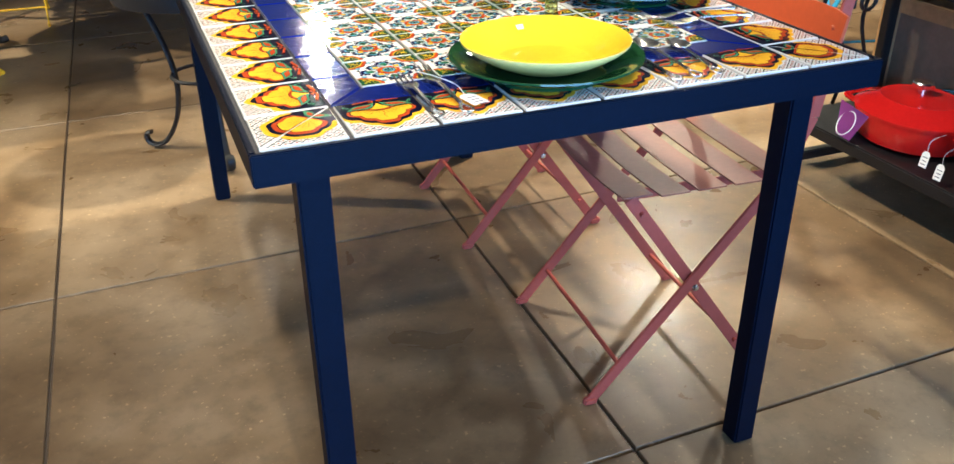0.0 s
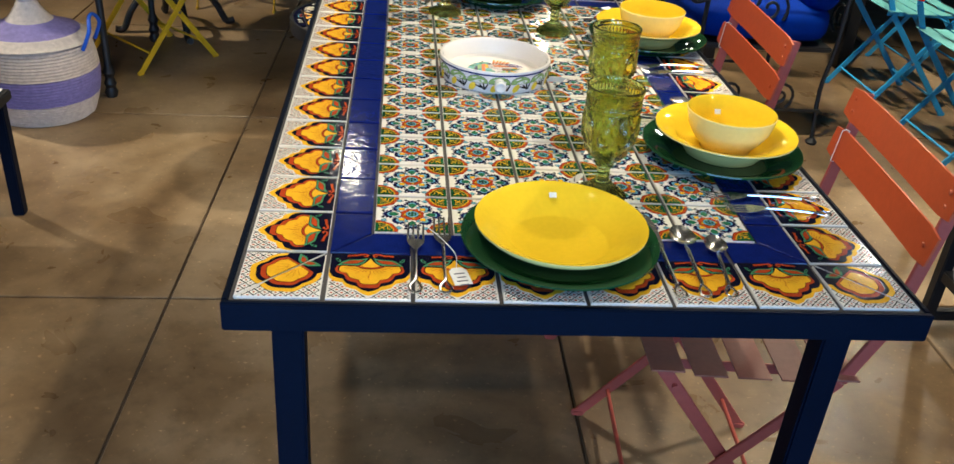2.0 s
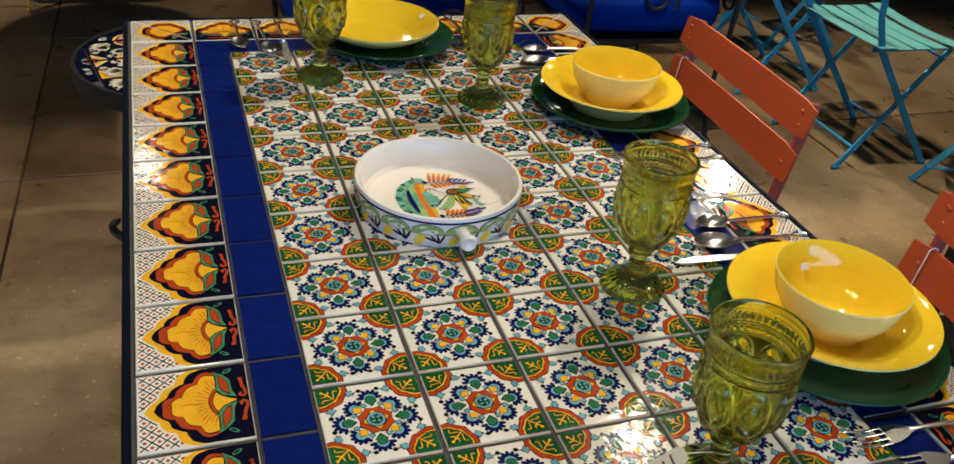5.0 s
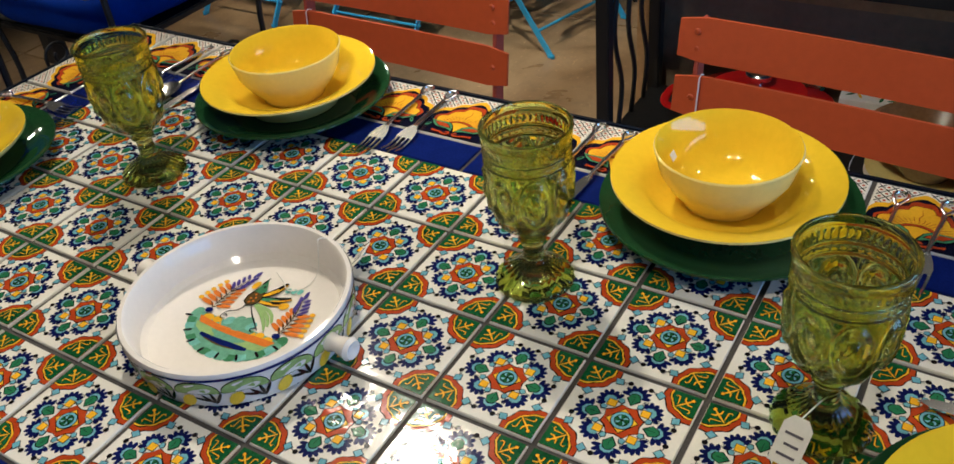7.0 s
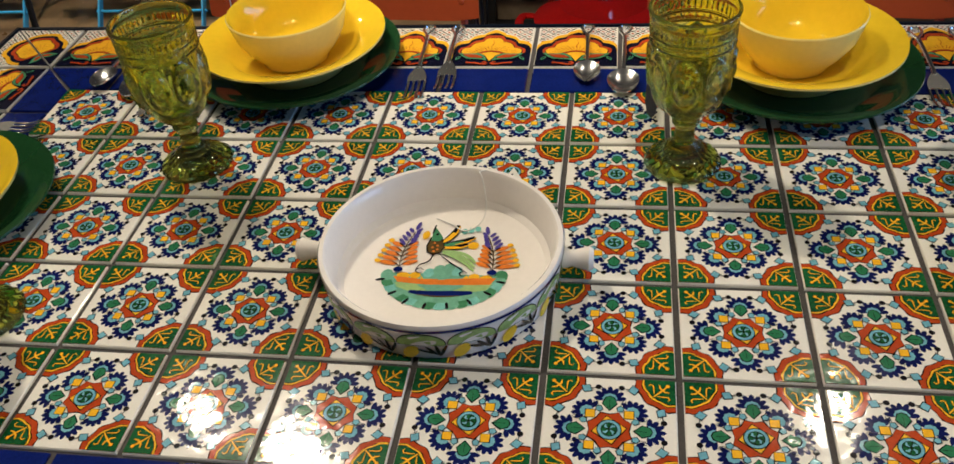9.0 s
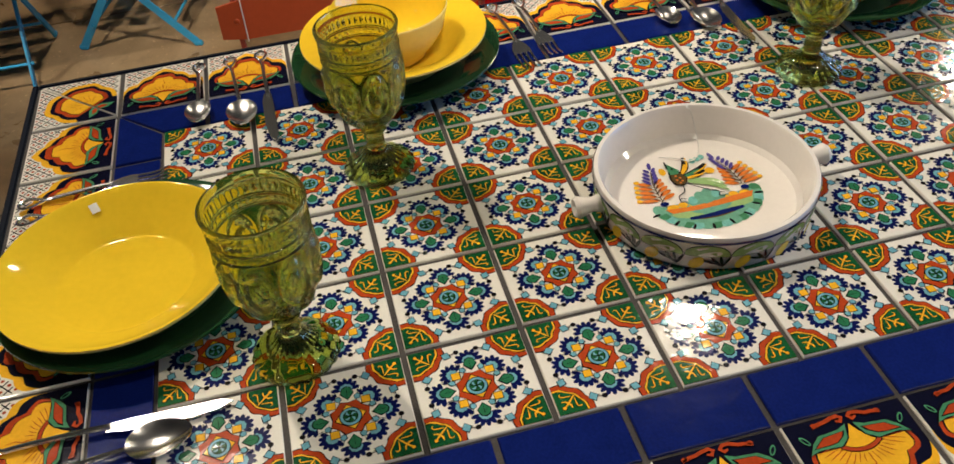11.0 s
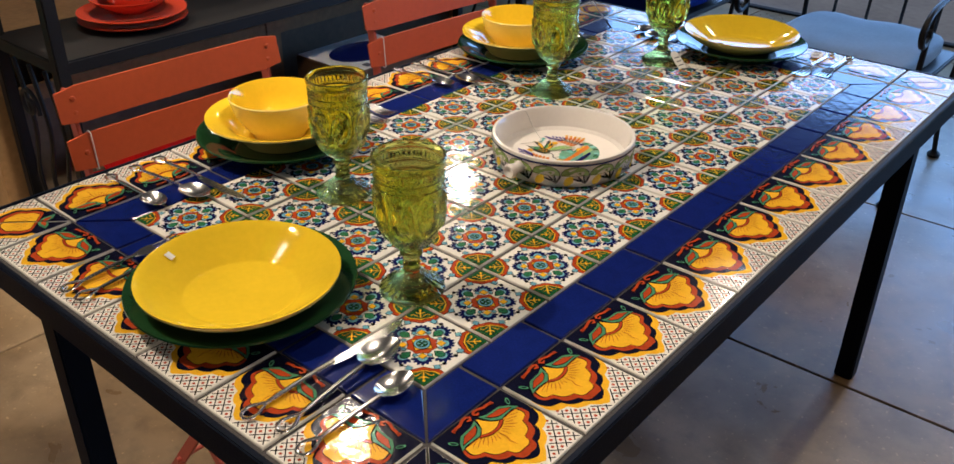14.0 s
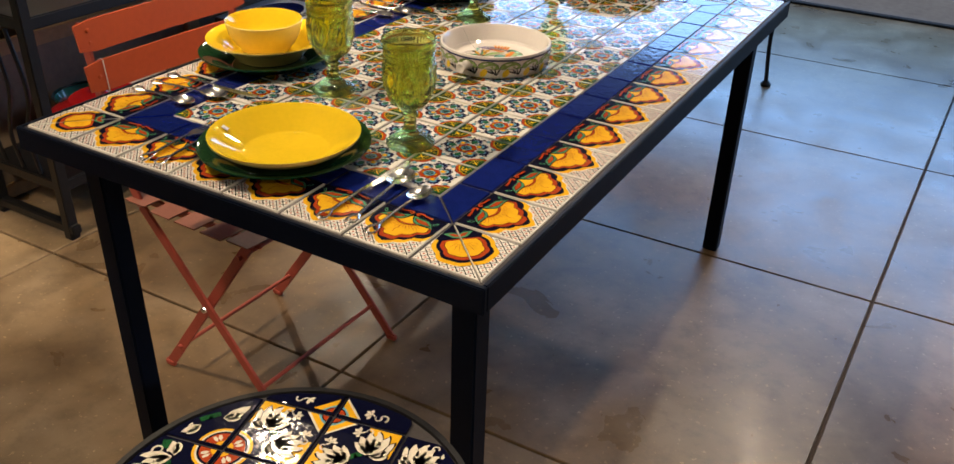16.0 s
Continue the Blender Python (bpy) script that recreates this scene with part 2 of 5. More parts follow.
# ---- building helpers ----
def mesh_of(name, bm, mats, smooth=True):
    me = bpy.data.meshes.new(name)
    bm.to_mesh(me)
    bm.free()
    for m in mats if isinstance(mats, (list, tuple)) else [mats]:
        me.materials.append(m)
    if smooth:
        me.polygons.foreach_set("use_smooth", [True] * len(me.polygons))
        me.set_sharp_from_angle(angle=radians(38))
    return me


def part(name, bm, mats, parent=None, label="", smooth=True):
    ob = new(name, mesh_of(name, bm, mats, smooth))
    if parent:
        ob.parent = parent
    return tagged(ob, label)


def thing(name, label, category, m=None, group="", kind=""):
    ob = new(name)
    ob.empty_display_size = 0.1
    if m is not None:
        ob.matrix_basis = m
    return tagged(ob, label, category, group, kind)


def solo(name, bm, mats, label, category, m=None, group="", kind="", smooth=True):
    ob = part(name, bm, mats, None, "", smooth)
    if m is not None:
        ob.matrix_basis = m
    return tagged(ob, label, category, group, kind)


def box(bm, c, s, bevel=0.0, m=None):
    mm = Matrix.Translation(c) @ Matrix.Diagonal((*s, 1))
    vs = bmesh.ops.create_cube(bm, size=1, matrix=(m @ mm) if m else mm)["verts"]
    if bevel:
        es = list({e for v in vs for e in v.link_edges})
        bmesh.ops.bevel(bm, geom=es, offset=bevel, segments=2, affect="EDGES")
    return bm


def boxed(c, s, bevel=0.0):
    return box(bmesh.new(), c, s, bevel)


def lathe(profile, seg=48, bm=None, wobble=None, c=(0, 0, 0), sx=1.0, sy=1.0):
    bm = bm or bmesh.new()
    rings = []
    for i, (r, z) in enumerate(profile):
        if r < 1e-6:
            rings.append([bm.verts.new((c[0], c[1], c[2] + z))])
            continue
        ring = []
        for k in range(seg):
            a = 2 * math.pi * k / seg
            rr = r + (wobble(i, a, r, z) if wobble else 0)
            ring.append(bm.verts.new((c[0] + sx * rr * math.cos(a), c[1] + sy * rr * math.sin(a), c[2] + z)))
        rings.append(ring)
    for a, b in zip(rings, rings[1:]):
        for k in range(seg):
            j = (k + 1) % seg
            f = ([a[0], b[j], b[k]] if len(a) == 1 else [a[k], a[j], b[0]] if len(b) == 1 else [a[k], a[j], b[j], b[k]])
            if len(a) > 1 or len(b) > 1:
                bm.faces.new(f)
    bmesh.ops.recalc_face_normals(bm, faces=bm.faces)
    return bm


def tube(pts, r, seg=8, bm=None, flat=None, closed=False):
    """A round bar along points; r a number or one a point; flat squeezes its height."""
    bm = bm or bmesh.new()
    pts = [Vector(p) for p in pts]
    rings, n = [], len(pts)
    prev = None
    for i, p in enumerate(pts):
        d = (pts[(i + 1) % n] - pts[i - 1]) if closed else (pts[min(i + 1, n - 1)] - pts[max(i - 1, 0)])
        d.normalize()
        up = prev if prev is not None else (Vector((0, 0, 1)) if abs(d.z) < 0.9 else Vector((0, 1, 0)))
        side = d.cross(up)
        side = side.normalized() if side.length > 1e-6 else d.orthogonal().normalized()
        up = side.cross(d).normalized()
        prev = up
        rr = r[i] if isinstance(r, (list, tuple)) else r
        f = (flat[i] if isinstance(flat, (list, tuple)) else flat) if flat else 1.0
        rings.append([bm.verts.new(p + side * rr * math.cos(2 * math.pi * k / seg) + up * rr * f * math.sin(2 * math.pi * k / seg))
                      for k in range(seg)])
    for a, b in list(zip(rings, rings[1:])) + ([(rings[-1], rings[0])] if closed else []):
        for k in range(seg):
            bm.faces.new([a[k], a[(k + 1) % seg], b[(k + 1) % seg], b[k]])
    if not closed:
        bm.faces.new(rings[0][::-1]), bm.faces.new(rings[-1])
    return bm


def bar(p, q, w, h, up=(0, 0, 1), bm=None, bevel=0.0015):
    """A flat bar from p to q: w across, h along up."""
    bm = bm or bmesh.new()
    p, q, up = Vector(p), Vector(q), Vector(up)
    d = (q - p).normalized()
    s = d.cross(up).normalized()
    u = s.cross(d)
    m = Matrix((d, s, u)).transposed().to_4x4()
    m.translation = (p + q) / 2
    return box(bm, (0, 0, 0), ((q - p).length, w, h), bevel, m)


def spiral(c, r0, r1, a0, turns, n=18, plane="xz"):
    out = []
    for i in range(n):
        f = i / (n - 1)
        a, r = a0 + turns * 2 * math.pi * f, r0 + (r1 - r0) * f
        u, v = r * math.cos(a), r * math.sin(a)
        out.append((c[0] + u, c[1], c[2] + v) if plane == "xz" else (c[0], c[1] + u, c[2] + v))
    return out


def smooth_path(pts, n=6):
    """Catmull-Rom through points."""
    P = [Vector(p) for p in pts]
    out = []
    for i in range(len(P) - 1):
        a, b, c, d = P[max(i - 1, 0)], P[i], P[i + 1], P[min(i + 2, len(P) - 1)]
        for k in range(n):
            t = k / n
            out.append(0.5 * (2 * b + (c - a) * t + (2 * a - 5 * b + 4 * c - d) * t * t + (3 * b - a - 3 * c + d) * t ** 3))
    return out + [P[-1]]


# ---- the room ----
XJ = [-0.391 + 1.035 * k for k in range(-4, 7)]
YJ = [-2.9, -1.9, -0.905, 0.092, 1.096, 2.348, 3.45, 4.5, 5.6, 6.7, 7.8, 8.9]
floor = solo("floor", boxed(((XJ[0] + XJ[-1]) / 2, (YJ[0] + YJ[-1]) / 2, -0.06), (XJ[-1] - XJ[0] + 0.2, YJ[-1] - YJ[0], 0.1)), JOINT,
             "brown stained concrete floor with saw-cut joints", "floor", kind="structure")
ground = solo("ground", boxed((0.8, -8.0, -0.08), (60, 10.1, 0.1)), PAVE, "grey paving outside the doorway", "ground", kind="structure")
X0, X1, Y0, Y1, CEIL = XJ[0], XJ[-1], YJ[0], YJ[-1], 3.6
# unseen walls and ceiling, added so that sky enters only by the doorway
for nm, c, s in (("wall_west", (X0 - 0.1, (Y0 + Y1) / 2, CEIL / 2), (0.2, Y1 - Y0 + 0.4, CEIL)),
                 ("wall_east", (X1 + 0.1, (Y0 + Y1) / 2, CEIL / 2), (0.2, Y1 - Y0 + 0.4, CEIL)),
                 ("wall_north", ((X0 + X1) / 2, Y1 + 0.1, CEIL / 2), (X1 - X0, 0.2, CEIL)),
                 ("wall_south_west", ((X0 - 1.7) / 2, Y0 - 0.1, CEIL / 2), (-1.7 - X0, 0.2, CEIL)),
                 ("wall_south_east", ((X1 + 3.1) / 2, Y0 - 0.1, CEIL / 2), (X1 - 3.1, 0.2, CEIL)),
                 ("wall_south_lintel", (0.7, Y0 - 0.1, (CEIL + 2.4) / 2), (4.8, 0.2, CEIL - 2.4))):
    solo(nm, boxed(c, s), WALLM, "unseen brown plaster wall added to close off the shop", "wall", kind="structure")
solo("ceiling", boxed(((X0 + X1) / 2, (Y0 + Y1) / 2, CEIL + 0.1), (X1 - X0 + 0.4, Y1 - Y0 + 0.4, 0.2)), CEILM,
     "unseen dark ceiling added to close off the shop", "ceiling", kind="structure")
solo("trim", boxed((0.7, Y0 + 0.02, 0.006), (4.8, 0.05, 0.012), 0.003), IRON, "dark metal door sill on the floor", "sill", kind="structure")

# ---- the tiled dining table ----
M, NX, NY, TOP = 0.113, 8, 14, 0.75
W, L = NX * M, NY * M
S = 0.0537                      # half a tile
LIFT = 0.00016                  # thickness of one coat of painted glaze
TILE_MATS = [G_WHITE, G_NAVY, G_SKY, G_GREEN, G_RED, G_YEL, G_BLACK, G_BLUE, G_LEAF, G_CREAM, G_INK, G_FERN]
WHT, NVY, SKYB, GRN, RDD, YLW, BLK, BLU, LEAF, CRM, INKN, FERN = range(12)


def slab(bm, outline, mat_i=0, h=0.008, edge=0.0012):
    """A tile body with a softened top edge; outline runs anticlockwise, its top lies at z = 0."""
    c = Vector((sum(p[0] for p in outline) / len(outline), sum(p[1] for p in outline) / len(outline)))
    low = [bm.verts.new((x, y, -h)) for x, y in outline]
    mid = [bm.verts.new((x, y, -edge)) for x, y in outline]
    top = []
    for x, y in outline:
        d = Vector((x, y)) - c
        d = d * (1 - edge * 1.2 / d.length)
        top.append(bm.verts.new((c.x + d.x, c.y + d.y, 0)))
    n = len(outline)
    for a, b in ((low, mid), (mid, top)):
        for i in range(n):
            bm.faces.new([a[i], a[(i + 1) % n], b[(i + 1) % n], b[i]]).material_index = mat_i
    bm.faces.new(top).material_index = mat_i


def dab(bm, pts, mat_i, coat, s=S):
    """A painted patch: an outline in units of half a tile, on its own coat of glaze."""
    f = bm.faces.new([bm.verts.new((x * s, y * s, coat * LIFT)) for x, y in pts])
    f.normal_update()
    if f.normal.z < 0:
        f.normal_flip()
    f.material_index = mat_i


def disc(bm, x, y, r, mat_i, coat, n=10, ry=None, a0=0.0, turn=0.0):
    ry = ry or r
    ct, st = math.cos(turn), math.sin(turn)
    pts = []
    for k in range(n):
        a = a0 + 2 * math.pi * k / n
        u, v = r * math.cos(a), ry * math.sin(a)
        pts.append((x + u * ct - v * st, y + u * st + v * ct))
    dab(bm, pts, mat_i, coat)


def stroke(bm, pts, w, mat_i, coat):
    P = [Vector(p) for p in pts]
    a, b = [], []
    for i, p in enumerate(P):
        d = (P[min(i + 1, len(P) - 1)] - P[max(i - 1, 0)]).normalized()
        ww = w * (0.55 if i in (0, len(P) - 1) else 1.0)
        a.append((p.x - d.y * ww / 2, p.y + d.x * ww / 2)), b.append((p.x + d.y * ww / 2, p.y - d.x * ww / 2))
    dab(bm, a + b[::-1], mat_i, coat)


def rot(p, a):
    return (p[0] * math.cos(a) - p[1] * math.sin(a), p[0] * math.sin(a) + p[1] * math.cos(a))


def rosette_tile(seed):
    rnd = random.Random(seed)
    bm = bmesh.new()
    slab(bm, [(-S, -S), (S, -S), (S, S), (-S, S)])
    jit = lambda s=0.010: rnd.uniform(-s, s)
    off = lambda pts: [(x + jit(), y + jit()) for x, y in pts]
    for q in range(4):          # green quarter rounds with scalloped red and amber rims and an amber anchor
        cx, cy = ((-0.985, -0.985), (0.985, -0.985), (0.985, 0.985), (-0.985, 0.985))[q]
        a0 = q * math.pi / 2
        for r, lobe, mi, coat in ((0.616, 0.016, BLK, 1), (0.600, 0.016, RDD, 2), (0.512, 0.010, BLK, 3), (0.501, 0.010, YLW, 4), (0.472, 0.006, BLK, 5), (0.462, 0.006, GRN, 6)):
            arc = []
            for k in range(19):
                t = math.pi / 2 * k / 18
                rr = r - lobe * math.cos(6 * t * 2) + jit(0.006)
                arc.append((cx + rr * math.cos(a0 + t), cy + rr * math.sin(a0 + t)))
            dab(bm, [(cx, cy)] + arc, mi, coat)
        m = a0 + math.pi / 4
        at = lambda u, v: (cx + u * math.cos(m) - v * math.sin(m), cy + u * math.sin(m) + v * math.cos(m))
        for w, mi, coat in ((0.020, BLK, 7), (0.0, YLW, 8)):
            stroke(bm, [at(0.15, 0), at(0.27, jit()), at(0.465, 0)], 0.036 + w, mi, coat)
            stroke(bm, [at(0.235, -0.105), at(0.275, -0.05), at(0.275, 0.05), at(0.235, 0.105)], 0.032 + w, mi, coat)
            disc(bm, *at(0.16, 0), 0.034 + w / 2, mi, coat, 7)
            for s in (-1, 1):
                stroke(bm, [at(0.425, s * 0.03), at(0.36, s * 0.10), at(0.315, s * 0.155), at(0.33, s * 0.20), at(0.37, s * 0.20)], 0.021 + w, mi, coat)
    dab(bm, [rot((0.362 if k % 2 == 0 else 0.305, 0), k * math.pi / 8 + math.pi / 8) for k in range(16)], BLK, 1)
    dab(bm, off([rot((0.346 if k % 2 == 0 else 0.290, 0), k * math.pi / 8 + math.pi / 8) for k in range(16)]), RDD, 2)
    for r, mi, coat in ((0.272, BLK, 3), (0.252, YLW, 4)):
        dab(bm, [rot((r if k % 2 == 0 else r * 0.70, 0), k * math.pi / 4 + 0.16) for k in range(8)], mi, coat)
    disc(bm, 0, 0, 0.188, BLK, 5, 16)
    disc(bm, 0, 0, 0.172, SKYB, 6, 16)
    disc(bm, 0, 0, 0.128, BLK, 7, 12)
    disc(bm, 0, 0, 0.116, GRN, 8, 12)
    for k in range(4):
        a = k * math.pi / 2 + 0.5
        stroke(bm, [rot((0.025, 0.012), a), rot((0.07, 0.026), a), rot((0.105, 0.0), a)], 0.038, SKYB, 9)
        stroke(bm, [(0, 0), rot((0.120, 0), a + 0.75)], 0.022, BLK, 10)
    for k in range(8):
        a = k * math.pi / 4
        ax = k % 2 == 0
        c0, dist, ln, wd, rs = (0.575, 0.158, 0.096, 0.046, 0.108) if ax else (0.478, 0.146, 0.094, 0.046, 0.100)
        c = rot((c0, 0), a)
        for j in range(7):      # a fan of navy brush marks round a sky-blue arc
            b = radians(-84 + 28 * j)
            d = rot((math.cos(b), math.sin(b)), a)
            rr = dist + jit(0.008)
            disc(bm, c[0] + d[0] * rr, c[1] + d[1] * rr, ln + jit(), NVY, 1, 8, wd, 0, a + b)
        arc = [(c[0] + (rs + 0.012 * (b % 40 == 0)) * math.cos(a + radians(b)), c[1] + (rs + 0.012 * (b % 40 == 0)) * math.sin(a + radians(b))) for b in range(-80, 81, 20)]
        dab(bm, [rot((c0 - 0.03, -0.09), a)] + arc + [rot((c0 - 0.03, 0.09), a)], SKYB, 2)
        if ax:                  # a green bud on the axis, an amber one on the diagonal
            shape = [(0.370, 0.0), (0.490, -0.104), (0.600, -0.064), (0.625, 0.0), (0.600, 0.064), (0.490, 0.104)]
        else:
            shape = [(0.312, 0.0), (0.410, -0.098), (0.508, 0.0), (0.410, 0.098)]
        mid = (sum(p[0] for p in shape) / len(shape), 0.0)
        for grow, mi, coat in ((1.16, BLK, 3), (1.0, FERN if ax else YLW, 4)):
            dab(bm, [rot((mid[0] + (x - mid[0]) * grow + (jit(0.006) if coat == 4 else 0), y * grow), a) for x, y in shape], mi, coat)
        if ax:
            stroke(bm, [rot((0.40, 0), a), rot((0.56, jit()), a)], 0.012, BLK, 5)
        h = a + math.pi / 8      # small sky-blue buds round the red star
        p = rot((0.418, 0), h)
        for grow, mi, coat in ((0.072, BLK, 5), (0.056, SKYB, 6)):
            disc(bm, p[0] + jit(0.004), p[1] + jit(0.004), grow, mi, coat, 5, grow * 0.92, 0.3, h)
        for s in (-1, 1):
            stroke(bm, [rot((0.48, s * 0.015), h), rot((0.55, s * 0.030), h), rot((0.60, s * 0.012), h)], 0.014, BLK, 5)
    for q in range(4):          # sky-blue lozenges by the corners, each with a dot on a stem
        for s in (-1, 1):
            a = q * math.pi / 2 + math.pi / 4 + s * radians(20)
            p = rot((0.845, 0), a)
            t = rot((0.185, 0), a + s * radians(104))
            e = (p[0] + t[0], p[1] + t[1])
            stroke(bm, [p, e], 0.026, BLK, 3)
            disc(bm, *e, 0.050, BLK, 4, 8)
            u = rot((0.115, 0), a - s * radians(60))
            stroke(bm, [p, (p[0] - u[0], p[1] - u[1])], 0.018, BLK, 3)
            for grow, mi, coat in ((1.2, BLK, 4), (1.0, SKYB, 5)):
                disc(bm, *p, 0.088 * grow, mi, coat, 4, 0.078 * grow, 0.0, a + 0.6)
    return mesh_of("rosette_tile", bm, TILE_MATS, smooth=False)


def lattice(bm, inside, coat=1):
    for sgn in (1, -1):
        for k in range(-12, 13):
            run = []
            for j in range(-40, 41):
                u = j / 20
                x, y = u + k * 0.25, sgn * u
                ok = abs(x) < 0.97 and abs(y) < 0.97 and inside(x, y)
                if ok:
                    run.append((x, y))
                if (not ok or j == 40) and run:
                    if len(run) > 1:
                        stroke(bm, [run[0], run[-1]], 0.044, BLK, coat)
                    run = []
    for i in range(-12, 13):
        for j in range(-12, 13):
            x, y = i * 0.25 + (j % 2) * 0.125 + 0.125, j * 0.125
            if abs(x) < 0.93 and abs(y) < 0.93 and inside(x, y):
                disc(bm, x, y, 0.038, RDD, coat, 5)


def lobed(cusps, bulge):
    """Half an outline whose lobes swell between the cusps, from the rim to the axis."""
    out = []
    for (a, b), (c, d), k in zip(cusps, cusps[1:], bulge):
        nx, ny = (b - d), (c - a)
        ln = math.hypot(nx, ny)
        for i in range(6):
            f = i / 6
            w = -k * math.sin(math.pi * f)
            out.append((a + (c - a) * f + nx / ln * w, b + (d - b) * f + ny / ln * w))
    return [(max(x, 0.0), y) for x, y in out] + [cusps[-1]]


NAVY_EDGE = lobed([(0.975, 0.16), (0.63, -0.16), (0.31, -0.46), (0.0, -0.70)], (-0.09, -0.075, -0.04))
AMBER_EDGE = lobed([(0.985, -0.05), (0.64, -0.32), (0.30, -0.62), (0.0, -0.87)], (-0.075, -0.07, -0.03))
RED_EDGE = lobed([(0.80, 0.42), (0.62, 0.01), (0.29, -0.34), (0.0, -0.55)], (-0.14, -0.09, -0.10))
PETALS = lobed([(0.72, 0.40), (0.55, 0.09), (0.25, -0.20), (0.0, -0.385)], (-0.12, -0.08, -0.09))


def shell_at(x):
    """The lower rim of the flower at x."""
    x = abs(x)
    for (a, b), (c, d) in zip(AMBER_EDGE, AMBER_EDGE[1:]):
        if c <= x <= a and a > c:
            return b + (d - b) * (a - x) / (a - c)
    return -0.10


def both(half):
    """A half outline, from the rim to the axis, and its mirror image."""
    return half + [(-x, y) for x, y in half[::-1][1:]]


def flower_tile(seed):
    rnd = random.Random(seed)
    jit = lambda s=0.008: rnd.uniform(-s, s)
    wob = lambda pts: [(max(-0.985, min(0.985, x + jit())), y + jit()) for x, y in pts]
    bm = bmesh.new()
    slab(bm, [(-S, -S), (S, -S), (S, S), (-S, S)])
    lattice(bm, lambda x, y: y < shell_at(x) - 0.02)
    dab(bm, [(-0.985, 0.30), (0.985, 0.30)] + wob(both(AMBER_EDGE)), YLW, 2)
    dab(bm, [(-0.985, 0.985), (0.985, 0.985)] + wob(both(NAVY_EDGE)), BLK, 3)
    dab(bm, [(-0.970, 0.970), (0.970, 0.970)] + both([(x * 0.985, y + 0.012) for x, y in NAVY_EDGE]), INKN, 4)
    dab(bm, wob(both(RED_EDGE)), RDD, 5)
    for grow, mi, coat in ((1.035, BLK, 6), (1.0, YLW, 7)):
        dab(bm, [(x * grow, 0.05 + (y - 0.05) * grow) for x, y in both(PETALS)], mi, coat)
    dab(bm, [(-0.36, 0.36), (-0.22, 0.46), (-0.08, 0.64), (0.0, 0.80), (0.08, 0.64), (0.22, 0.46), (0.36, 0.36), (0.0, 0.30)], BLK, 8)
    dab(bm, [(-0.34, 0.36), (-0.20, 0.45), (-0.07, 0.62), (0.0, 0.77), (0.07, 0.62), (0.20, 0.45), (0.34, 0.36), (0.0, 0.30)], YLW, 9)
    stroke(bm, [(0.40 * math.sin(radians(a)), 0.60 - 0.31 * math.cos(radians(a))) for a in range(-64, 65, 16)], 0.085, BLK, 10)
    stroke(bm, [(0.40 * math.sin(radians(a)), 0.60 - 0.31 * math.cos(radians(a))) for a in range(-62, 63, 15)], 0.060, RDD, 11)
    for a in range(-72, 73, 9):
        r0, r1 = 0.33 + 0.02 * (a % 2), 0.42 + rnd.uniform(0.03, 0.13)
        p = (0.95 * r0 * math.sin(radians(a)) * 1.2, 0.56 - r0 * math.cos(radians(a)))
        q = (1.15 * r1 * math.sin(radians(a)) * 1.2, 0.54 - r1 * math.cos(radians(a)))
        stroke(bm, [p, ((p[0] + q[0]) / 2 + jit(0.015), (p[1] + q[1]) / 2), q], 0.014, RDD, 12)
    stroke(bm, [(0.0, 0.16), (0.02, 0.04), (-0.03, -0.08), (0.0, -0.24)], 0.016, RDD, 12)
    for s in (-1, 1):
        leaf = [(0.05, 0.77), (0.22, 0.70), (0.56, 0.67), (0.70, 0.56), (0.83, 0.38), (0.66, 0.425), (0.46, 0.42), (0.30, 0.40), (0.14, 0.52)]
        c = (0.44, 0.55)
        for grow, mi, coat in ((1.05, BLK, 12), (0.97, LEAF, 13)):
            dab(bm, [(s * (c[0] + (x - c[0]) * grow), c[1] + (y - c[1]) * grow) for x, y in leaf], mi, coat)
        vein = [(0.17, 0.645), (0.50, 0.615), (0.69, 0.475), (0.46, 0.475), (0.34, 0.49), (0.22, 0.565)]
        for grow, mi, coat in ((1.14, BLK, 14), (1.0, RDD, 15)):
            dab(bm, [(s * (c[0] + (x - c[0]) * grow), c[1] + (y - c[1]) * grow) for x, y in vein], mi, coat)
        swirl = [(0.57, 0.815), (0.46, 0.870), (0.34, 0.875), (0.22, 0.925), (0.11, 0.935), (0.055, 0.880), (0.10, 0.825), (0.175, 0.850)]
        stroke(bm, [(s * x, y + jit()) for x, y in swirl], 0.066, RDD, 13)
        disc(bm, s * 0.53, 0.860, 0.050, RDD, 13, 8, 0.040)
        disc(bm, s * 0.79, 0.64, 0.105, LEAF, 13, 9, 0.045, 0, s * 1.0)
        disc(bm, s * 0.79, 0.635, 0.070, INKN, 14, 9, 0.022, 0, s * 1.0)
    return mesh_of("flower_tile", bm, TILE_MATS, smooth=False)


CORNER = [(0.0, -0.68)] + lobed([(0.66, 0.70), (0.78, 0.04), (0.60, -0.48), (0.0, -0.68)], (-0.10, -0.12, -0.10))[::-1][1:] + [(0.0, 0.72)]


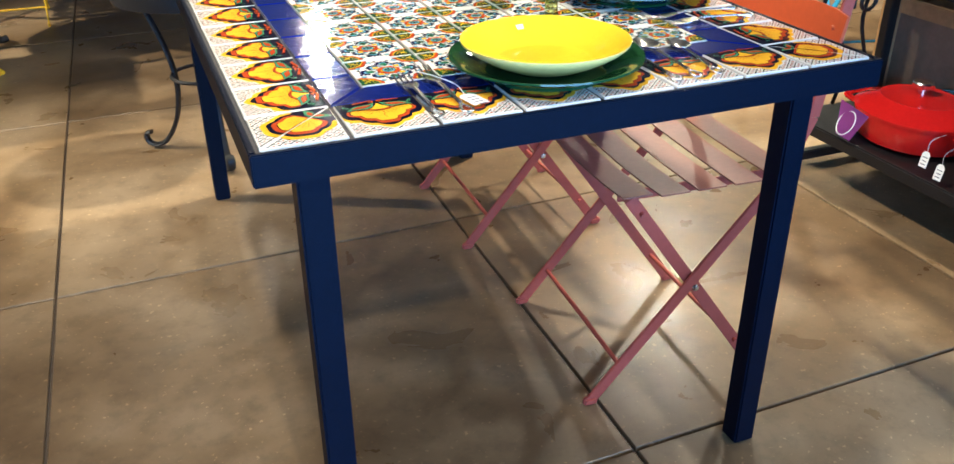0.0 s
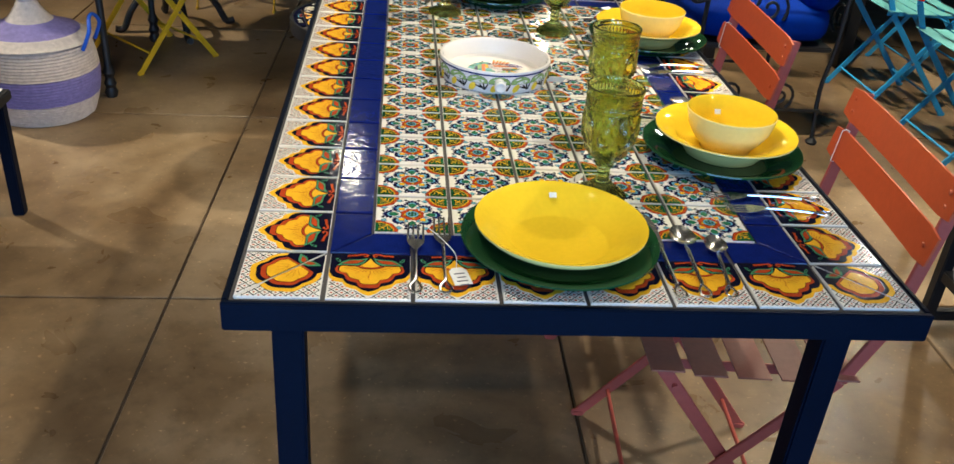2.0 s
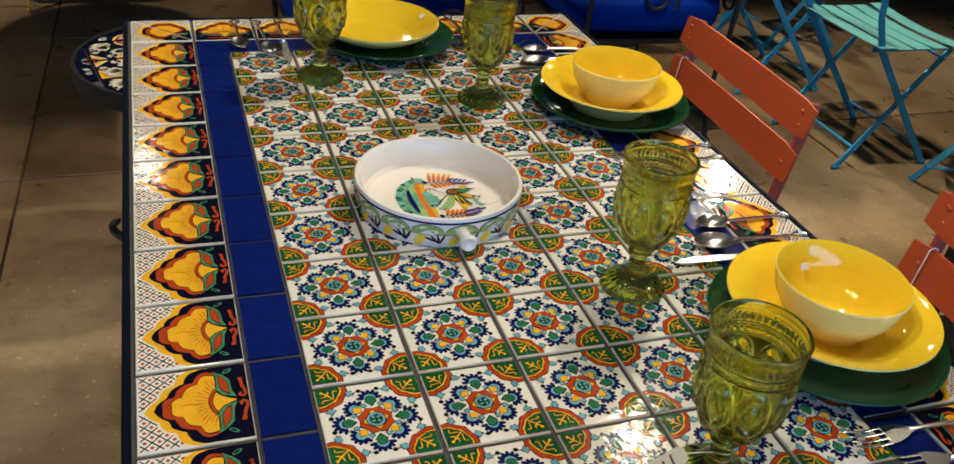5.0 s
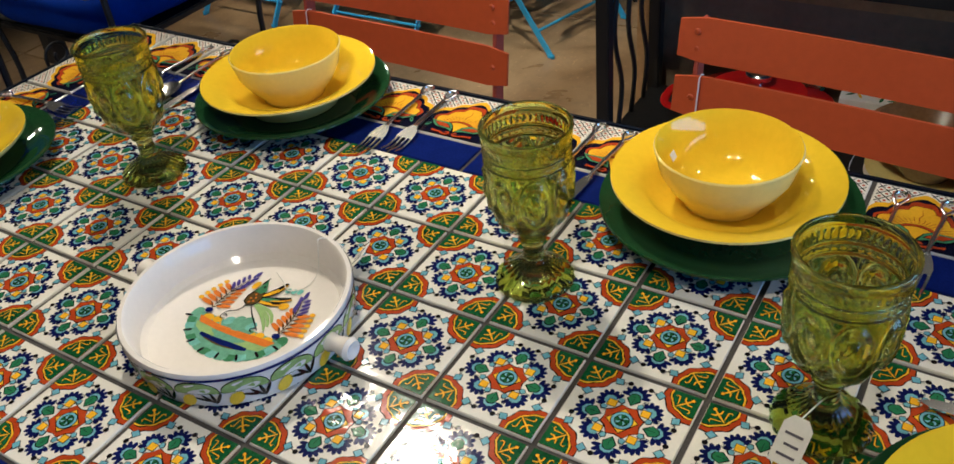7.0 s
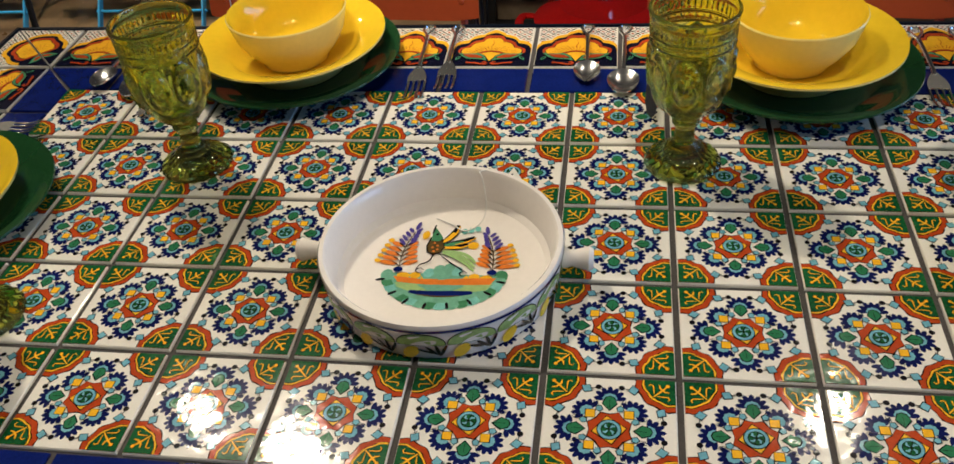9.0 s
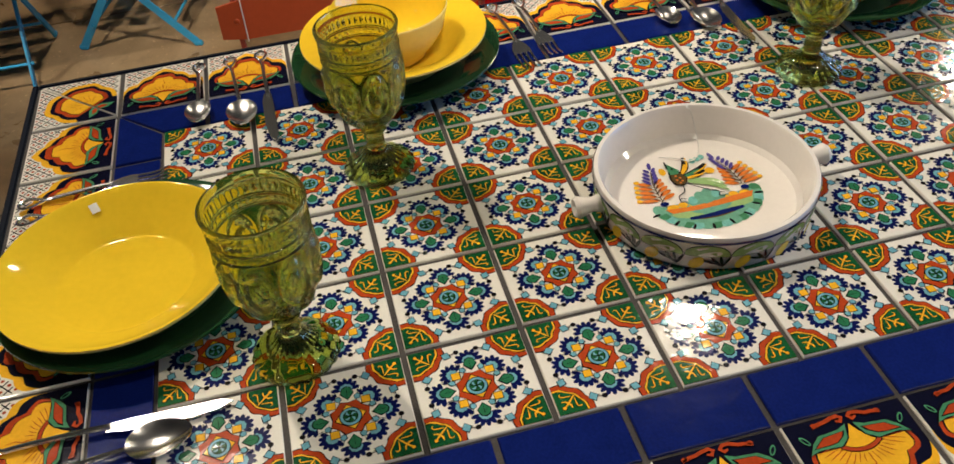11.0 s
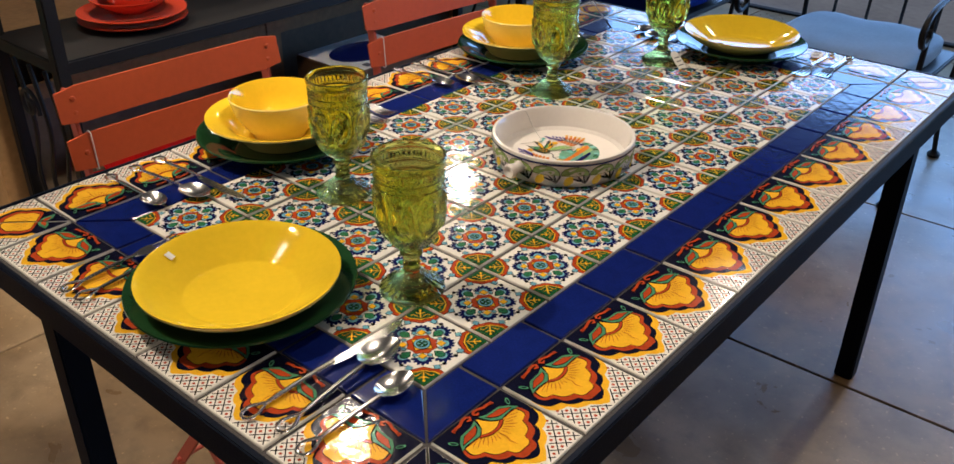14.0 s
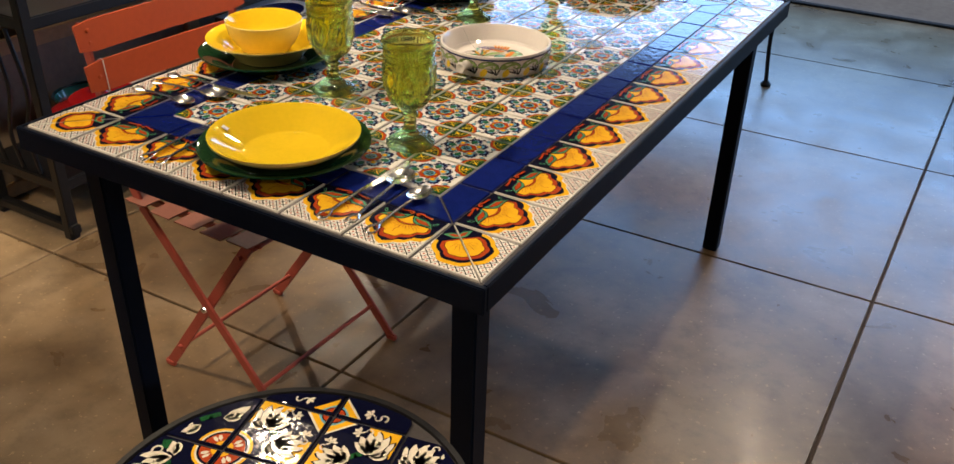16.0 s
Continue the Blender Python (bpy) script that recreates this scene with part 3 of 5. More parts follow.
def corner_half(seed):
    """Half of a mitred corner tile: x runs across the mitre, y along it from the outer corner inwards."""
    bm = bmesh.new()
    g, d = 0.0011, S * math.sqrt(2)
    slab(bm, [(g, -d + g), (d - g, 0), (g, d - g)])
    r2 = math.sqrt(2)
    for k in range(0, 9):       # upright lattice on the diagonal
        x = 0.09 + k * 0.177
        if x < 1.25:
            lo = -(r2 - x) + 0.07
            hi = -lo
            stroke(bm, [(x, lo), (x, hi)], 0.044, BLK, 1)
    for k in range(0, 13):
        y = -1.22 + k * 0.177
        hi = r2 - abs(y) - 0.07
        if hi > 0.1 and y < 0.62:
            stroke(bm, [(0.05, y), (hi, y)], 0.044, BLK, 1)
            for j in range(8):
                x = 0.178 + 0.177 * j
                if x < r2 - abs(y + 0.0885) - 0.1:
                    disc(bm, x, y + 0.0885, 0.032, RDD, 1, 5)
    half = [(max(x, 0.03), y) for x, y in CORNER]
    dab(bm, half, YLW, 3)
    dab(bm, [(0.03, 0.55), (0.56, 0.60), (0.62, 0.74), (0.03, r2 - 0.06)], INKN, 4)
    coat = 5
    for k, mi in ((0.85, BLK), (0.83, INKN), (0.73, RDD), (0.60, BLK), (0.58, YLW)):
        dab(bm, [(max(x * k, 0.03), 0.25 + (y - 0.25) * k) for x, y in half], mi, coat)
        coat += 1
    dab(bm, [(0.03, 0.60), (0.20, 0.66), (0.40, 0.90), (0.18, 0.92), (0.03, 0.84)], LEAF, coat)
    dab(bm, [(0.03, 0.68), (0.15, 0.71), (0.26, 0.85), (0.14, 0.85), (0.03, 0.78)], RDD, coat + 1)
    for a in (10, 30, 50, 70):
        p, q = (0.12 * math.sin(radians(a)) + 0.03, 0.42 - 0.12 * math.cos(radians(a))), (0.38 * math.sin(radians(a)), 0.42 - 0.52 * math.cos(radians(a)))
        stroke(bm, [p, q], 0.016, RDD, coat)
    return mesh_of("corner_tile", bm, TILE_MATS, smooth=False)


def blue_tile(outline):
    bm = bmesh.new()
    slab(bm, outline, BLU)
    return mesh_of("cobalt_tile", bm, TILE_MATS, smooth=False)


table = thing("dining_table", "dark blue-black steel dining table topped with painted ceramic tiles", "table")
TZ = TOP                        # top of the tiles
RIM = 0.009
grout = boxed((W / 2, L / 2, TZ - 0.0115), (W + 0.004, L + 0.004, 0.016))
part("grout_bed", grout, GROUT, table, "grey-brown grout between the tiles")
for c, s in (((W / 2, -RIM / 2 - 0.002, TZ - 0.0220), (W + 2 * RIM + 0.004, RIM, 0.042)), ((W / 2, L + RIM / 2 + 0.002, TZ - 0.0220), (W + 2 * RIM + 0.004, RIM, 0.042)),
             ((-RIM / 2 - 0.002, L / 2, TZ - 0.0220), (RIM, L + 0.0036, 0.042)), ((W + RIM / 2 + 0.002, L / 2, TZ - 0.0220), (RIM, L + 0.0036, 0.042))):
    part("frame_rail", boxed(c, s, 0.0018), PAINT, table)
for x, y in ((0.065, 0.045), (0.827, 0.064), (0.060, L - 0.080), (0.827, L - 0.075)):
    part("leg", boxed((x, y, 0.364), (0.042, 0.042, 0.728), 0.003), PAINT, table)
part("under_panel", boxed((W / 2, L / 2, TZ - 0.030), (W - 0.004, L - 0.004, 0.019)), IRON, table)


def lay(me, m):
    ob = new(me.name, me)
    ob.parent, ob.matrix_local = table, m
    return ob


rnd = random.Random(4)
tilt = lambda: rnd.uniform(-0.22, 0.22)
ROS = [rosette_tile(i) for i in range(3)]
FLO = [flower_tile(i) for i in range(3)]
for i in range(5):
    for j in range(11):
        lay(ROS[rnd.randrange(3)], pose((2 + i) * M, (2 + j) * M, TZ + rnd.uniform(-0.0003, 0.0003), tilt(), tilt(), 90 * rnd.randrange(4) + tilt()))
hb, hs = S / 2 + 0.0005, S
BLUE = blue_tile([(-hb, -hs), (hb, -hs), (hb, hs), (-hb, hs)])
MIT1 = blue_tile([(-hb, -hs), (hb, 0.002), (hb, hs), (-hb, hs)])
MIT2 = blue_tile([(-hb, -hs), (hb, -hs), (hb, -0.002), (-hb, hs)])
for side in range(4):
    n = 12 if side in (0, 2) else 6
    # each side is laid in its own frame: along v, the outer edge towards -u
    base = (Matrix.Translation((0, 0, TZ)), Matrix.Translation((0, L, TZ)) @ pose(0, 0, 0, 0, 0, -90),
            Matrix.Translation((W, L, TZ)) @ pose(0, 0, 0, 0, 0, 180), Matrix.Translation((W, 0, TZ)) @ pose(0, 0, 0, 0, 0, 90))[side]
    for k in range(n):
        v = (1.5 + k) * M
        lay(FLO[rnd.randrange(3)], base @ pose(0.5 * M, v, rnd.uniform(-0.0003, 0.0003), tilt(), tilt(), -90 + tilt()))
        lay(MIT1 if k == 0 else MIT2 if k == n - 1 else BLUE, base @ pose(1.25 * M, v, rnd.uniform(-0.0003, 0.0003), tilt(), tilt(), 0))
    CH = corner_half(side)
    c = base @ pose(0.5 * M, 0.5 * M, 0, 0, 0, -45)
    lay(CH, c)
    mir = CH.copy()
    mir.transform(Matrix.Diagonal((-1, 1, 1, 1)))
    mir.flip_normals()
    lay(mir, c)

# ---- tableware ----
ON = TOP + 0.001


def dinner_plate():
    prof = [(0, 0.004), (0.085, 0.004), (0.088, 0.0), (0.094, 0.0), (0.096, 0.004), (0.120, 0.014), (0.142, 0.0225), (0.1455, 0.0245), (0.145, 0.027),
            (0.141, 0.0265), (0.120, 0.0185), (0.102, 0.011), (0.092, 0.0085), (0, 0.008)]
    return lathe([(r * 0.953, z) for r, z in prof], 72)


def rim_bowl():
    prof = [(0, 0.003), (0.055, 0.003), (0.058, 0.0), (0.066, 0.0), (0.070, 0.006), (0.085, 0.022), (0.092, 0.030), (0.118, 0.0405), (0.1225, 0.043), (0.1222, 0.0455),
            (0.118, 0.0448), (0.092, 0.0350), (0.084, 0.028), (0.072, 0.015), (0.06, 0.009), (0, 0.0075)]
    return lathe(prof, 72)


def coupe_bowl():
    prof = [(0, 0.003), (0.050, 0.003), (0.053, 0.0), (0.060, 0.0), (0.068, 0.004), (0.092, 0.015), (0.111, 0.027), (0.1205, 0.0360), (0.1205, 0.0390), (0.1175, 0.0384), (0.110, 0.0325), (0.094, 0.0228), (0.078, 0.0135), (0.0715, 0.0098), (0.0690, 0.0082), (0.066, 0.0075), (0, 0.0066)]
    return lathe(prof, 72)


def cereal_bowl():
    prof = [(0, 0.004), (0.036, 0.004), (0.038, 0.0), (0.044, 0.0), (0.046, 0.006), (0.060, 0.022), (0.071, 0.041), (0.0762, 0.062), (0.0774, 0.0672), (0.0760, 0.0688),
            (0.0735, 0.066), (0.068, 0.044), (0.057, 0.023), (0.040, 0.0105), (0, 0.008)]
    return lathe(prof, 64)


def ceramic(me_bm, name, mats, label, m, category, group):
    return solo(name, me_bm, mats, label, category, m, group)


PLATES = [(0.430, 0.130), (0.768, 0.466), (0.786, 1.100), (0.456, 1.428)]
SLIP = [(0.0, 0.004), (0.004, 0.006), (-0.002, 0.0), (-0.010, 0.010)]
pm = mesh_of("dinner_plate", dinner_plate(), DISHG)
for (x, y) in PLATES:
    tagged(new("dinner_plate", pm), "dark green glazed dinner plate on the tiled table", "plate", "place settings").matrix_basis = pose(x, y, ON)


def two_tone(name, bm):
    """A bowl that is yellow inside and paler on the outer wall."""
    me = bpy.data.meshes.new(name)
    bm.normal_update()
    for f in bm.faces:
        c = f.calc_center_median()
        out = f.normal.x * c.x + f.normal.y * c.y
        f.material_index = 1 if (out > 0.0 or f.normal.z < -0.3) else 0
    bm.to_mesh(me)
    bm.free()
    for m in (DISHY, DISHW):
        me.materials.append(m)
    me.polygons.foreach_set("use_smooth", [True] * len(me.polygons))
    me.set_sharp_from_angle(angle=radians(50))
    return me


coupe, rimb, cereal = two_tone("coupe_bowl", coupe_bowl()), two_tone("rim_bowl", rim_bowl()), two_tone("cereal_bowl", cereal_bowl())
for i, ((x, y), (dx, dy)) in enumerate(zip(PLATES, SLIP)):
    z = ON + 0.009
    if i in (0, 3):
        ob = tagged(new("coupe_bowl", coupe), "wide shallow yellow glazed bowl on a green plate", "bowl", "place settings")
        ob.matrix_basis = pose(x + dx, y + dy, z)
    else:
        tagged(new("rim_bowl", rimb), "yellow rimmed soup plate on a green dinner plate", "bowl", "place settings").matrix_basis = pose(x + dx, y + dy, z)
        ob = tagged(new("cereal_bowl", cereal), "deep yellow cereal bowl with a paler outside, on a soup plate", "bowl", "place settings")
        ob.matrix_basis = pose(x + dx + 0.005, y + dy + 0.002, z + 0.009)


def sticker(m):
    bm = boxed((0, 0, 0), (0.011, 0.009, 0.0006))
    box(bm, (0, 0.001, 0.0004), (0.007, 0.0012, 0.0002))
    solo("price_sticker", bm, PAPER, "small white price sticker inside a bowl", "sticker", m, "price stickers", smooth=False)


sticker(pose(0.432, 0.225, ON + 0.0395, 30, 0, 0))
sticker(pose(0.770 + 0.004, 0.466 + 0.066, ON + 0.060, 62, 0, 0))
sticker(pose(0.545, 1.468, ON + 0.0405, 0, -30, 22))


def goblet():
    root = thing("goblet", "green pressed-glass goblet with oval medallions and a fluted foot", "glass", group="goblets")
    seg = 128

    def bumps(a, r, z):
        d = 0.0
        if 0.086 < z < 0.1475:                      # eight raised ovals, each with a round boss
            u = ((a * 8 / (2 * math.pi)) % 1.0) - 0.5
            q = math.hypot(u / 0.43, (z - 0.1185) / 0.0265)
            d += 0.0034 * math.exp(-((q - 0.82) / 0.14) ** 2) + 0.0038 * max(0.0, 1 - (q / 0.52) ** 2) - 0.0008 * max(0.0, 1 - abs(q - 0.6) / 0.15)
        if 0.062 < z < 0.100:                       # petals that rise from the stem
            d += 0.0016 * math.cos(8 * a) * math.sin(math.pi * (z - 0.062) / 0.038)
        if 0.1515 < z < 0.1575:                     # a row of beads
            d += 0.0015 * max(0.0, math.cos(36 * a)) * math.sin(math.pi * (z - 0.1515) / 0.006)
        if 0.1615 < z < 0.1735:                     # a band of short upright flutes
            d += 0.0015 * math.cos(44 * a) * math.sin(math.pi * (z - 0.1615) / 0.012)
        return d

    outer = [(0.0105, 0.040), (0.0105, 0.050), (0.0140, 0.0530), (0.0140, 0.0560), (0.0115, 0.0590), (0.0200, 0.066), (0.0295, 0.076), (0.0355, 0.087), (0.0385, 0.097), (0.0400, 0.106),
             (0.0408, 0.114), (0.0412, 0.122), (0.0412, 0.130), (0.0410, 0.138), (0.0405, 0.1465), (0.0404, 0.1480), (0.0422, 0.1492), (0.0422, 0.1503), (0.0406, 0.1515), (0.0408, 0.1545), (0.0407, 0.1578),
             (0.0424, 0.1590), (0.0424, 0.1602), (0.0408, 0.1615), (0.0412, 0.167), (0.0418, 0.1735), (0.0432, 0.1760), (0.0440, 0.1805), (0.0442, 0.1830), (0.0428, 0.1848)]
    inner = [(0.0412, 0.1846), (0.0402, 0.1825), (0.0396, 0.172), (0.0385, 0.160), (0.0385, 0.150), (0.0388, 0.138), (0.0388, 0.125), (0.0380, 0.110), (0.0350, 0.094), (0.0285, 0.081), (0.0180, 0.072), (0, 0.069)]
    outer = [(p.x, p.z) for p in smooth_path([(r, 0, z) for r, z in outer], 4)]
    bm = lathe(outer + inner, seg, wobble=lambda i, a, r, z: bumps(a, r, z) if i < len(outer) else 0)
    part("bowl", bm, GLASS, root)
    foot = [(0, 0.004), (0.020, 0.0035), (0.036, 0.0), (0.039, 0.001), (0.0398, 0.004), (0.0365, 0.0085), (0.030, 0.0125), (0.022, 0.018), (0.014, 0.026), (0.0105, 0.033), (0.0105, 0.0398), (0, 0.0398)]
    rib = lambda i, a, r, z: 0.0017 * abs(math.cos(11 * a)) * min(1.0, r / 0.03) if (r > 0.012 and 0 < i) else 0
    part("foot", lathe([(p.x, p.z) for p in smooth_path([(r, 0, z) for r, z in foot], 2)], seg, wobble=rib), GLASS, root)
    return root


gob = goblet()
gob.matrix_basis = pose(0.523, 0.305, ON)
for x, y, r in ((0.588, 0.608, 14), (0.570, 1.160, 31), (0.313, 1.281, 8)):
    copy_thing(gob, pose(x, y, ON, 0, 0, r))


def hang_tag(m, label="white paper price tag on a string", lines=3, string=None):
    root = thing("price_tag", label, "tag", m, "price tags")
    bm = bmesh.new()
    o = [(-0.012, -0.020), (0.012, -0.020), (0.012, 0.014), (0.006, 0.021), (-0.006, 0.021), (-0.012, 0.014)]
    lo, hi = [bm.verts.new((x, y, 0)) for x, y in o], [bm.verts.new((x, y, 0.0006)) for x, y in o]
    bm.faces.new(lo[::-1]), bm.faces.new(hi)
    for i in range(6):
        bm.faces.new([lo[i], lo[(i + 1) % 6], hi[(i + 1) % 6], hi[i]])
    part("card", bm, PAPER, root, smooth=False)
    for k in range(lines):
        part("print_line", boxed((0.001 * (k % 2), 0.006 - 0.009 * k, 0.0008), (0.015 - 0.003 * (k % 2), 0.0022, 0.0003)), INK, root, smooth=False)
    if string:
        part("string", tube(smooth_path(string, 5), 0.0006, 5), TWINE, root)
    return root


def loop_end(z=0.0):
    """The twisted loop at the end of a cutlery handle."""
    pts = [(0.0, 0.030), (0.0035, 0.022), (0.0075, 0.012), (0.006, 0.003), (0, 0.0), (-0.006, 0.003), (-0.0075, 0.012), (-0.0035, 0.022), (0.001, 0.030), (0.001, 0.038)]
    return smooth_path([(x, y, z + 0.003 + 0.0015 * (i > 5)) for i, (x, y) in enumerate(pts)], 4)


def handle(root, length):
    part("handle", tube(smooth_path([(0, 0.030, 0.003), (0, length * 0.4, 0.0045), (0, length * 0.8, 0.006), (0, length, 0.0055)], 5), 0.0028, 8), STEEL, root)
    part("loop", tube(loop_end(), 0.0021, 7), STEEL, root)


def spoon(size=1.0):
    root = thing("spoon", "polished steel spoon with a twisted loop handle", "spoon", group="cutlery")
    h = 0.125 * size
    handle(root, h)
    bm = bmesh.new()
    n, k = 12, 8
    a, b, top, low = 0.0285 * size, 0.0195 * size, [], []
    for layer, dz in ((top, 0.0), (low, -0.0012)):
        for j in range(k + 1):
            f = j / k
            layer.append([bm.verts.new((b * f * math.sin(t) * (1 + 0.12 * math.cos(t)), h + a * 0.96 - a * f * math.cos(t) * 1.0, 0.0055 - 0.0075 * (1 - f * f) + dz + 0.004))
                          for t in [2 * math.pi * i / (2 * n) for i in range(2 * n)]] if j else [bm.verts.new((0, h + a * 0.96, 0.002 + dz))])
    for layer, flip in ((top, False), (low, True)):
        for j in range(k):
            A, B = layer[j], layer[j + 1]
            for i in range(2 * n):
                q = (i + 1) % (2 * n)
                f = [A[0], B[i], B[q]] if j == 0 else [A[i], B[i], B[q], A[q]]
                bm.faces.new(f)
    for i in range(2 * n):
        q = (i + 1) % (2 * n)
        bm.faces.new([top[-1][i], top[-1][q], low[-1][q], low[-1][i]])
    bmesh.ops.recalc_face_normals(bm, faces=bm.faces)
    part("bowl", bm, STEEL, root)
    return root


def fork(size=1.0):
    root = thing("fork", "polished steel fork with a twisted loop handle", "fork", group="cutlery")
    h = 0.120 * size
    handle(root, h)
    bm = bmesh.new()
    prof = [(0.003, 0), (0.0095, 0.014), (0.0122, 0.024), (0.0122, 0.032)]
    for z, s in ((0.0066, 1), (0.0052, -1)):
        vs = [bm.verts.new((x, h - 0.004 + y, z - 0.10 * y)) for x, y in prof] + [bm.verts.new((-x, h - 0.004 + y, z - 0.10 * y)) for x, y in prof[::-1]]
        bm.faces.new(vs if s > 0 else vs[::-1])
    bm.verts.ensure_lookup_table()
    for i in range(8):
        j = (i + 1) % 8
        bm.faces.new([bm.verts[i], bm.verts[j], bm.verts[8 + j], bm.verts[8 + i]])
    bmesh.ops.recalc_face_normals(bm, faces=bm.faces)
    part("neck", bm, STEEL, root, smooth=False)
    for x in (-0.0107, -0.0036, 0.0036, 0.0107):
        part("tine", tube(smooth_path([(x, h + 0.026, 0.0026), (x, h + 0.048, 0.0018), (x, h + 0.074 * size, 0.0062)], 4), [0.0016] * 8 + [0.0008], 6, flat=0.6), STEEL, root)
    return root


def knife():
    root = thing("knife", "polished steel table knife with a twisted loop handle", "knife", group="cutlery")
    handle(root, 0.120)
    bm = bmesh.new()
    o = [(-0.004, 0.116), (0.005, 0.116), (0.0085, 0.135), (0.0092, 0.190), (0.006, 0.215), (0.0, 0.226), (-0.0045, 0.216), (-0.005, 0.135)]
    lo, hi = [bm.verts.new((x, y, 0.0035)) for x, y in o], [bm.verts.new((x, y, 0.0052)) for x, y in o]
    bm.faces.new(lo[::-1]), bm.faces.new(hi)
    for i in range(8):
        bm.faces.new([lo[i], lo[(i + 1) % 8], hi[(i + 1) % 8], hi[i]])
    part("blade", bm, STEEL, root, smooth=False)
    return root


PIECES = {"f": fork(0.88), "F": fork(1.0), "k": knife(), "S": spoon(1.0), "s": spoon(0.86)}
LAID = [  # kind, foot of the handle, tip
    ("f", (0.229, 0.014), (0.231, 0.22)), ("F", (0.268, 0.014), (0.268, 0.26)), ("k", (0.578, 0.014), (0.578, 0.26)), ("S", (0.612, 0.018), (0.622, 0.24)),
    ("s", (0.647, 0.018), (0.669, 0.21)),
    ("F", (0.885, 0.307), (0.70, 0.312)), ("f", (0.885, 0.258), (0.70, 0.274)), ("s", (0.899, 0.722), (0.72, 0.717)), ("S", (0.896, 0.671), (0.70, 0.674)),
    ("k", (0.892, 0.628), (0.66, 0.640)),
    ("F", (0.899, 0.942), (0.70, 0.931)), ("f", (0.899, 0.901), (0.72, 0.896)), ("s", (0.882, 1.364), (0.72, 1.366)), ("S", (0.882, 1.322), (0.70, 1.308)),
    ("k", (0.884, 1.279), (0.65, 1.273)),
    ("f", (0.629, 1.571), (0.637, 1.40)), ("F", (0.599, 1.569), (0.604, 1.40)), ("k", (0.275, 1.567), (0.270, 1.33)), ("S", (0.232, 1.556), (0.252, 1.33)),
    ("s", (0.193, 1.564), (0.192, 1.37)),
]
used = set()
for kind, a, b in LAID:
    m = pose(a[0], a[1], ON, 0, 0, math.degrees(math.atan2(b[1] - a[1], b[0] - a[0])) - 90)
    if kind in used:
        copy_thing(PIECES[kind], m)
    else:
        PIECES[kind].matrix_basis = m
        used.add(kind)

# the round serving dish with knob handles and a painted bird
dish = thing("serving_dish", "round white ceramic dish with painted bird and leaf band", "dish", pose(0.399, 0.839, ON, 0, 0, -90) @ Matrix.Diagonal((1.04, 1.04, 1.04, 1)))
DR = 0.111
body = lathe([(0, 0.003), (0.100, 0.003), (0.102, 0.0), (0.105, 0.001), (0.1085, 0.012), (DR, 0.041), (DR - 0.001, 0.044), (DR - 0.005, 0.0442), (DR - 0.0075, 0.041),
              (0.0985, 0.012), (0.093, 0.0075), (0, 0.0065)], 80)
part("body", body, WHITEC, dish)


def band(a0, a1, z0, z1, off=0.0007):
    """A patch of paint round the outer wall."""
    bm = bmesh.new()
    n = max(2, int((a1 - a0) / 0.06))
    rows = []
    for z in (z0, z1):
        r = 0.1085 + (DR - 0.1085) * (z - 0.012) / 0.029 + off
        rows.append([bm.verts.new((r * math.cos(a0 + (a1 - a0) * i / n), r * math.sin(a0 + (a1 - a0) * i / n), z)) for i in range(n + 1)])
    for i in range(n):
        bm.faces.new([rows[0][i], rows[0][i + 1], rows[1][i + 1], rows[1][i]])
    return bm


def wall_dab(bm, a, z, ra, rz, mi, coat, n=9, lo=None, turn=0.0):
    vs = []
    for k in range(n):
        t = 2 * math.pi * k / n
        u, v = ra * math.cos(t), rz * math.sin(t)
        u, v = u * math.cos(turn) - v * math.sin(turn), u * math.sin(turn) + v * math.cos(turn)
        zz = max(z + v, lo) if lo is not None else z + v
        r = 0.1085 + (DR - 0.1085) * (zz - 0.012) / 0.029 + 0.0005 + coat * 0.00015
        aa = a + u / 0.11
        vs.append(bm.verts.new((r * math.cos(aa), r * math.sin(aa), zz)))
    bm.faces.new(vs).material_index = mi


deco = bmesh.new()
PALEG = mat("glaze_moss_green", (0.31, 0.44, 0.15), 0.1, vary=0.4, scale=150)
YELB = mat("glaze_lemon", (0.86, 0.60, 0.05), 0.1, vary=0.15, scale=150)
DM = [PALEG, YELB, G_BLACK, G_BLUE, G_RED, G_WHITE]
for k in range(16):
    a = 2 * math.pi * k / 16
    wall_dab(deco, a, 0.0225, 0.0215, 0.0138, 2, 0, 16, lo=0.0205)
    wall_dab(deco, a, 0.0225, 0.0208, 0.0130, 0, 1, 16, lo=0.0210)
    wall_dab(deco, a + 0.02, 0.0235, 0.0120, 0.0040, 5, 2, 10, lo=0.0215, turn=0.25)
    wall_dab(deco, a - 0.085, 0.0125, 0.0095, 0.0062, 1, 3, 10, turn=0.9)
    for d, tn in ((0.035, -0.35), (0.080, -0.85), (0.125, -1.35), (0.17, -2.0)):
        wall_dab(deco, a + d, 0.0135 + 0.0015 * math.sin(9 * d), 0.0080, 0.0017, 2, 3, 8, turn=tn)
part("leaf_band", deco, DM, dish, "green, yellow and black leaf band", smooth=False)
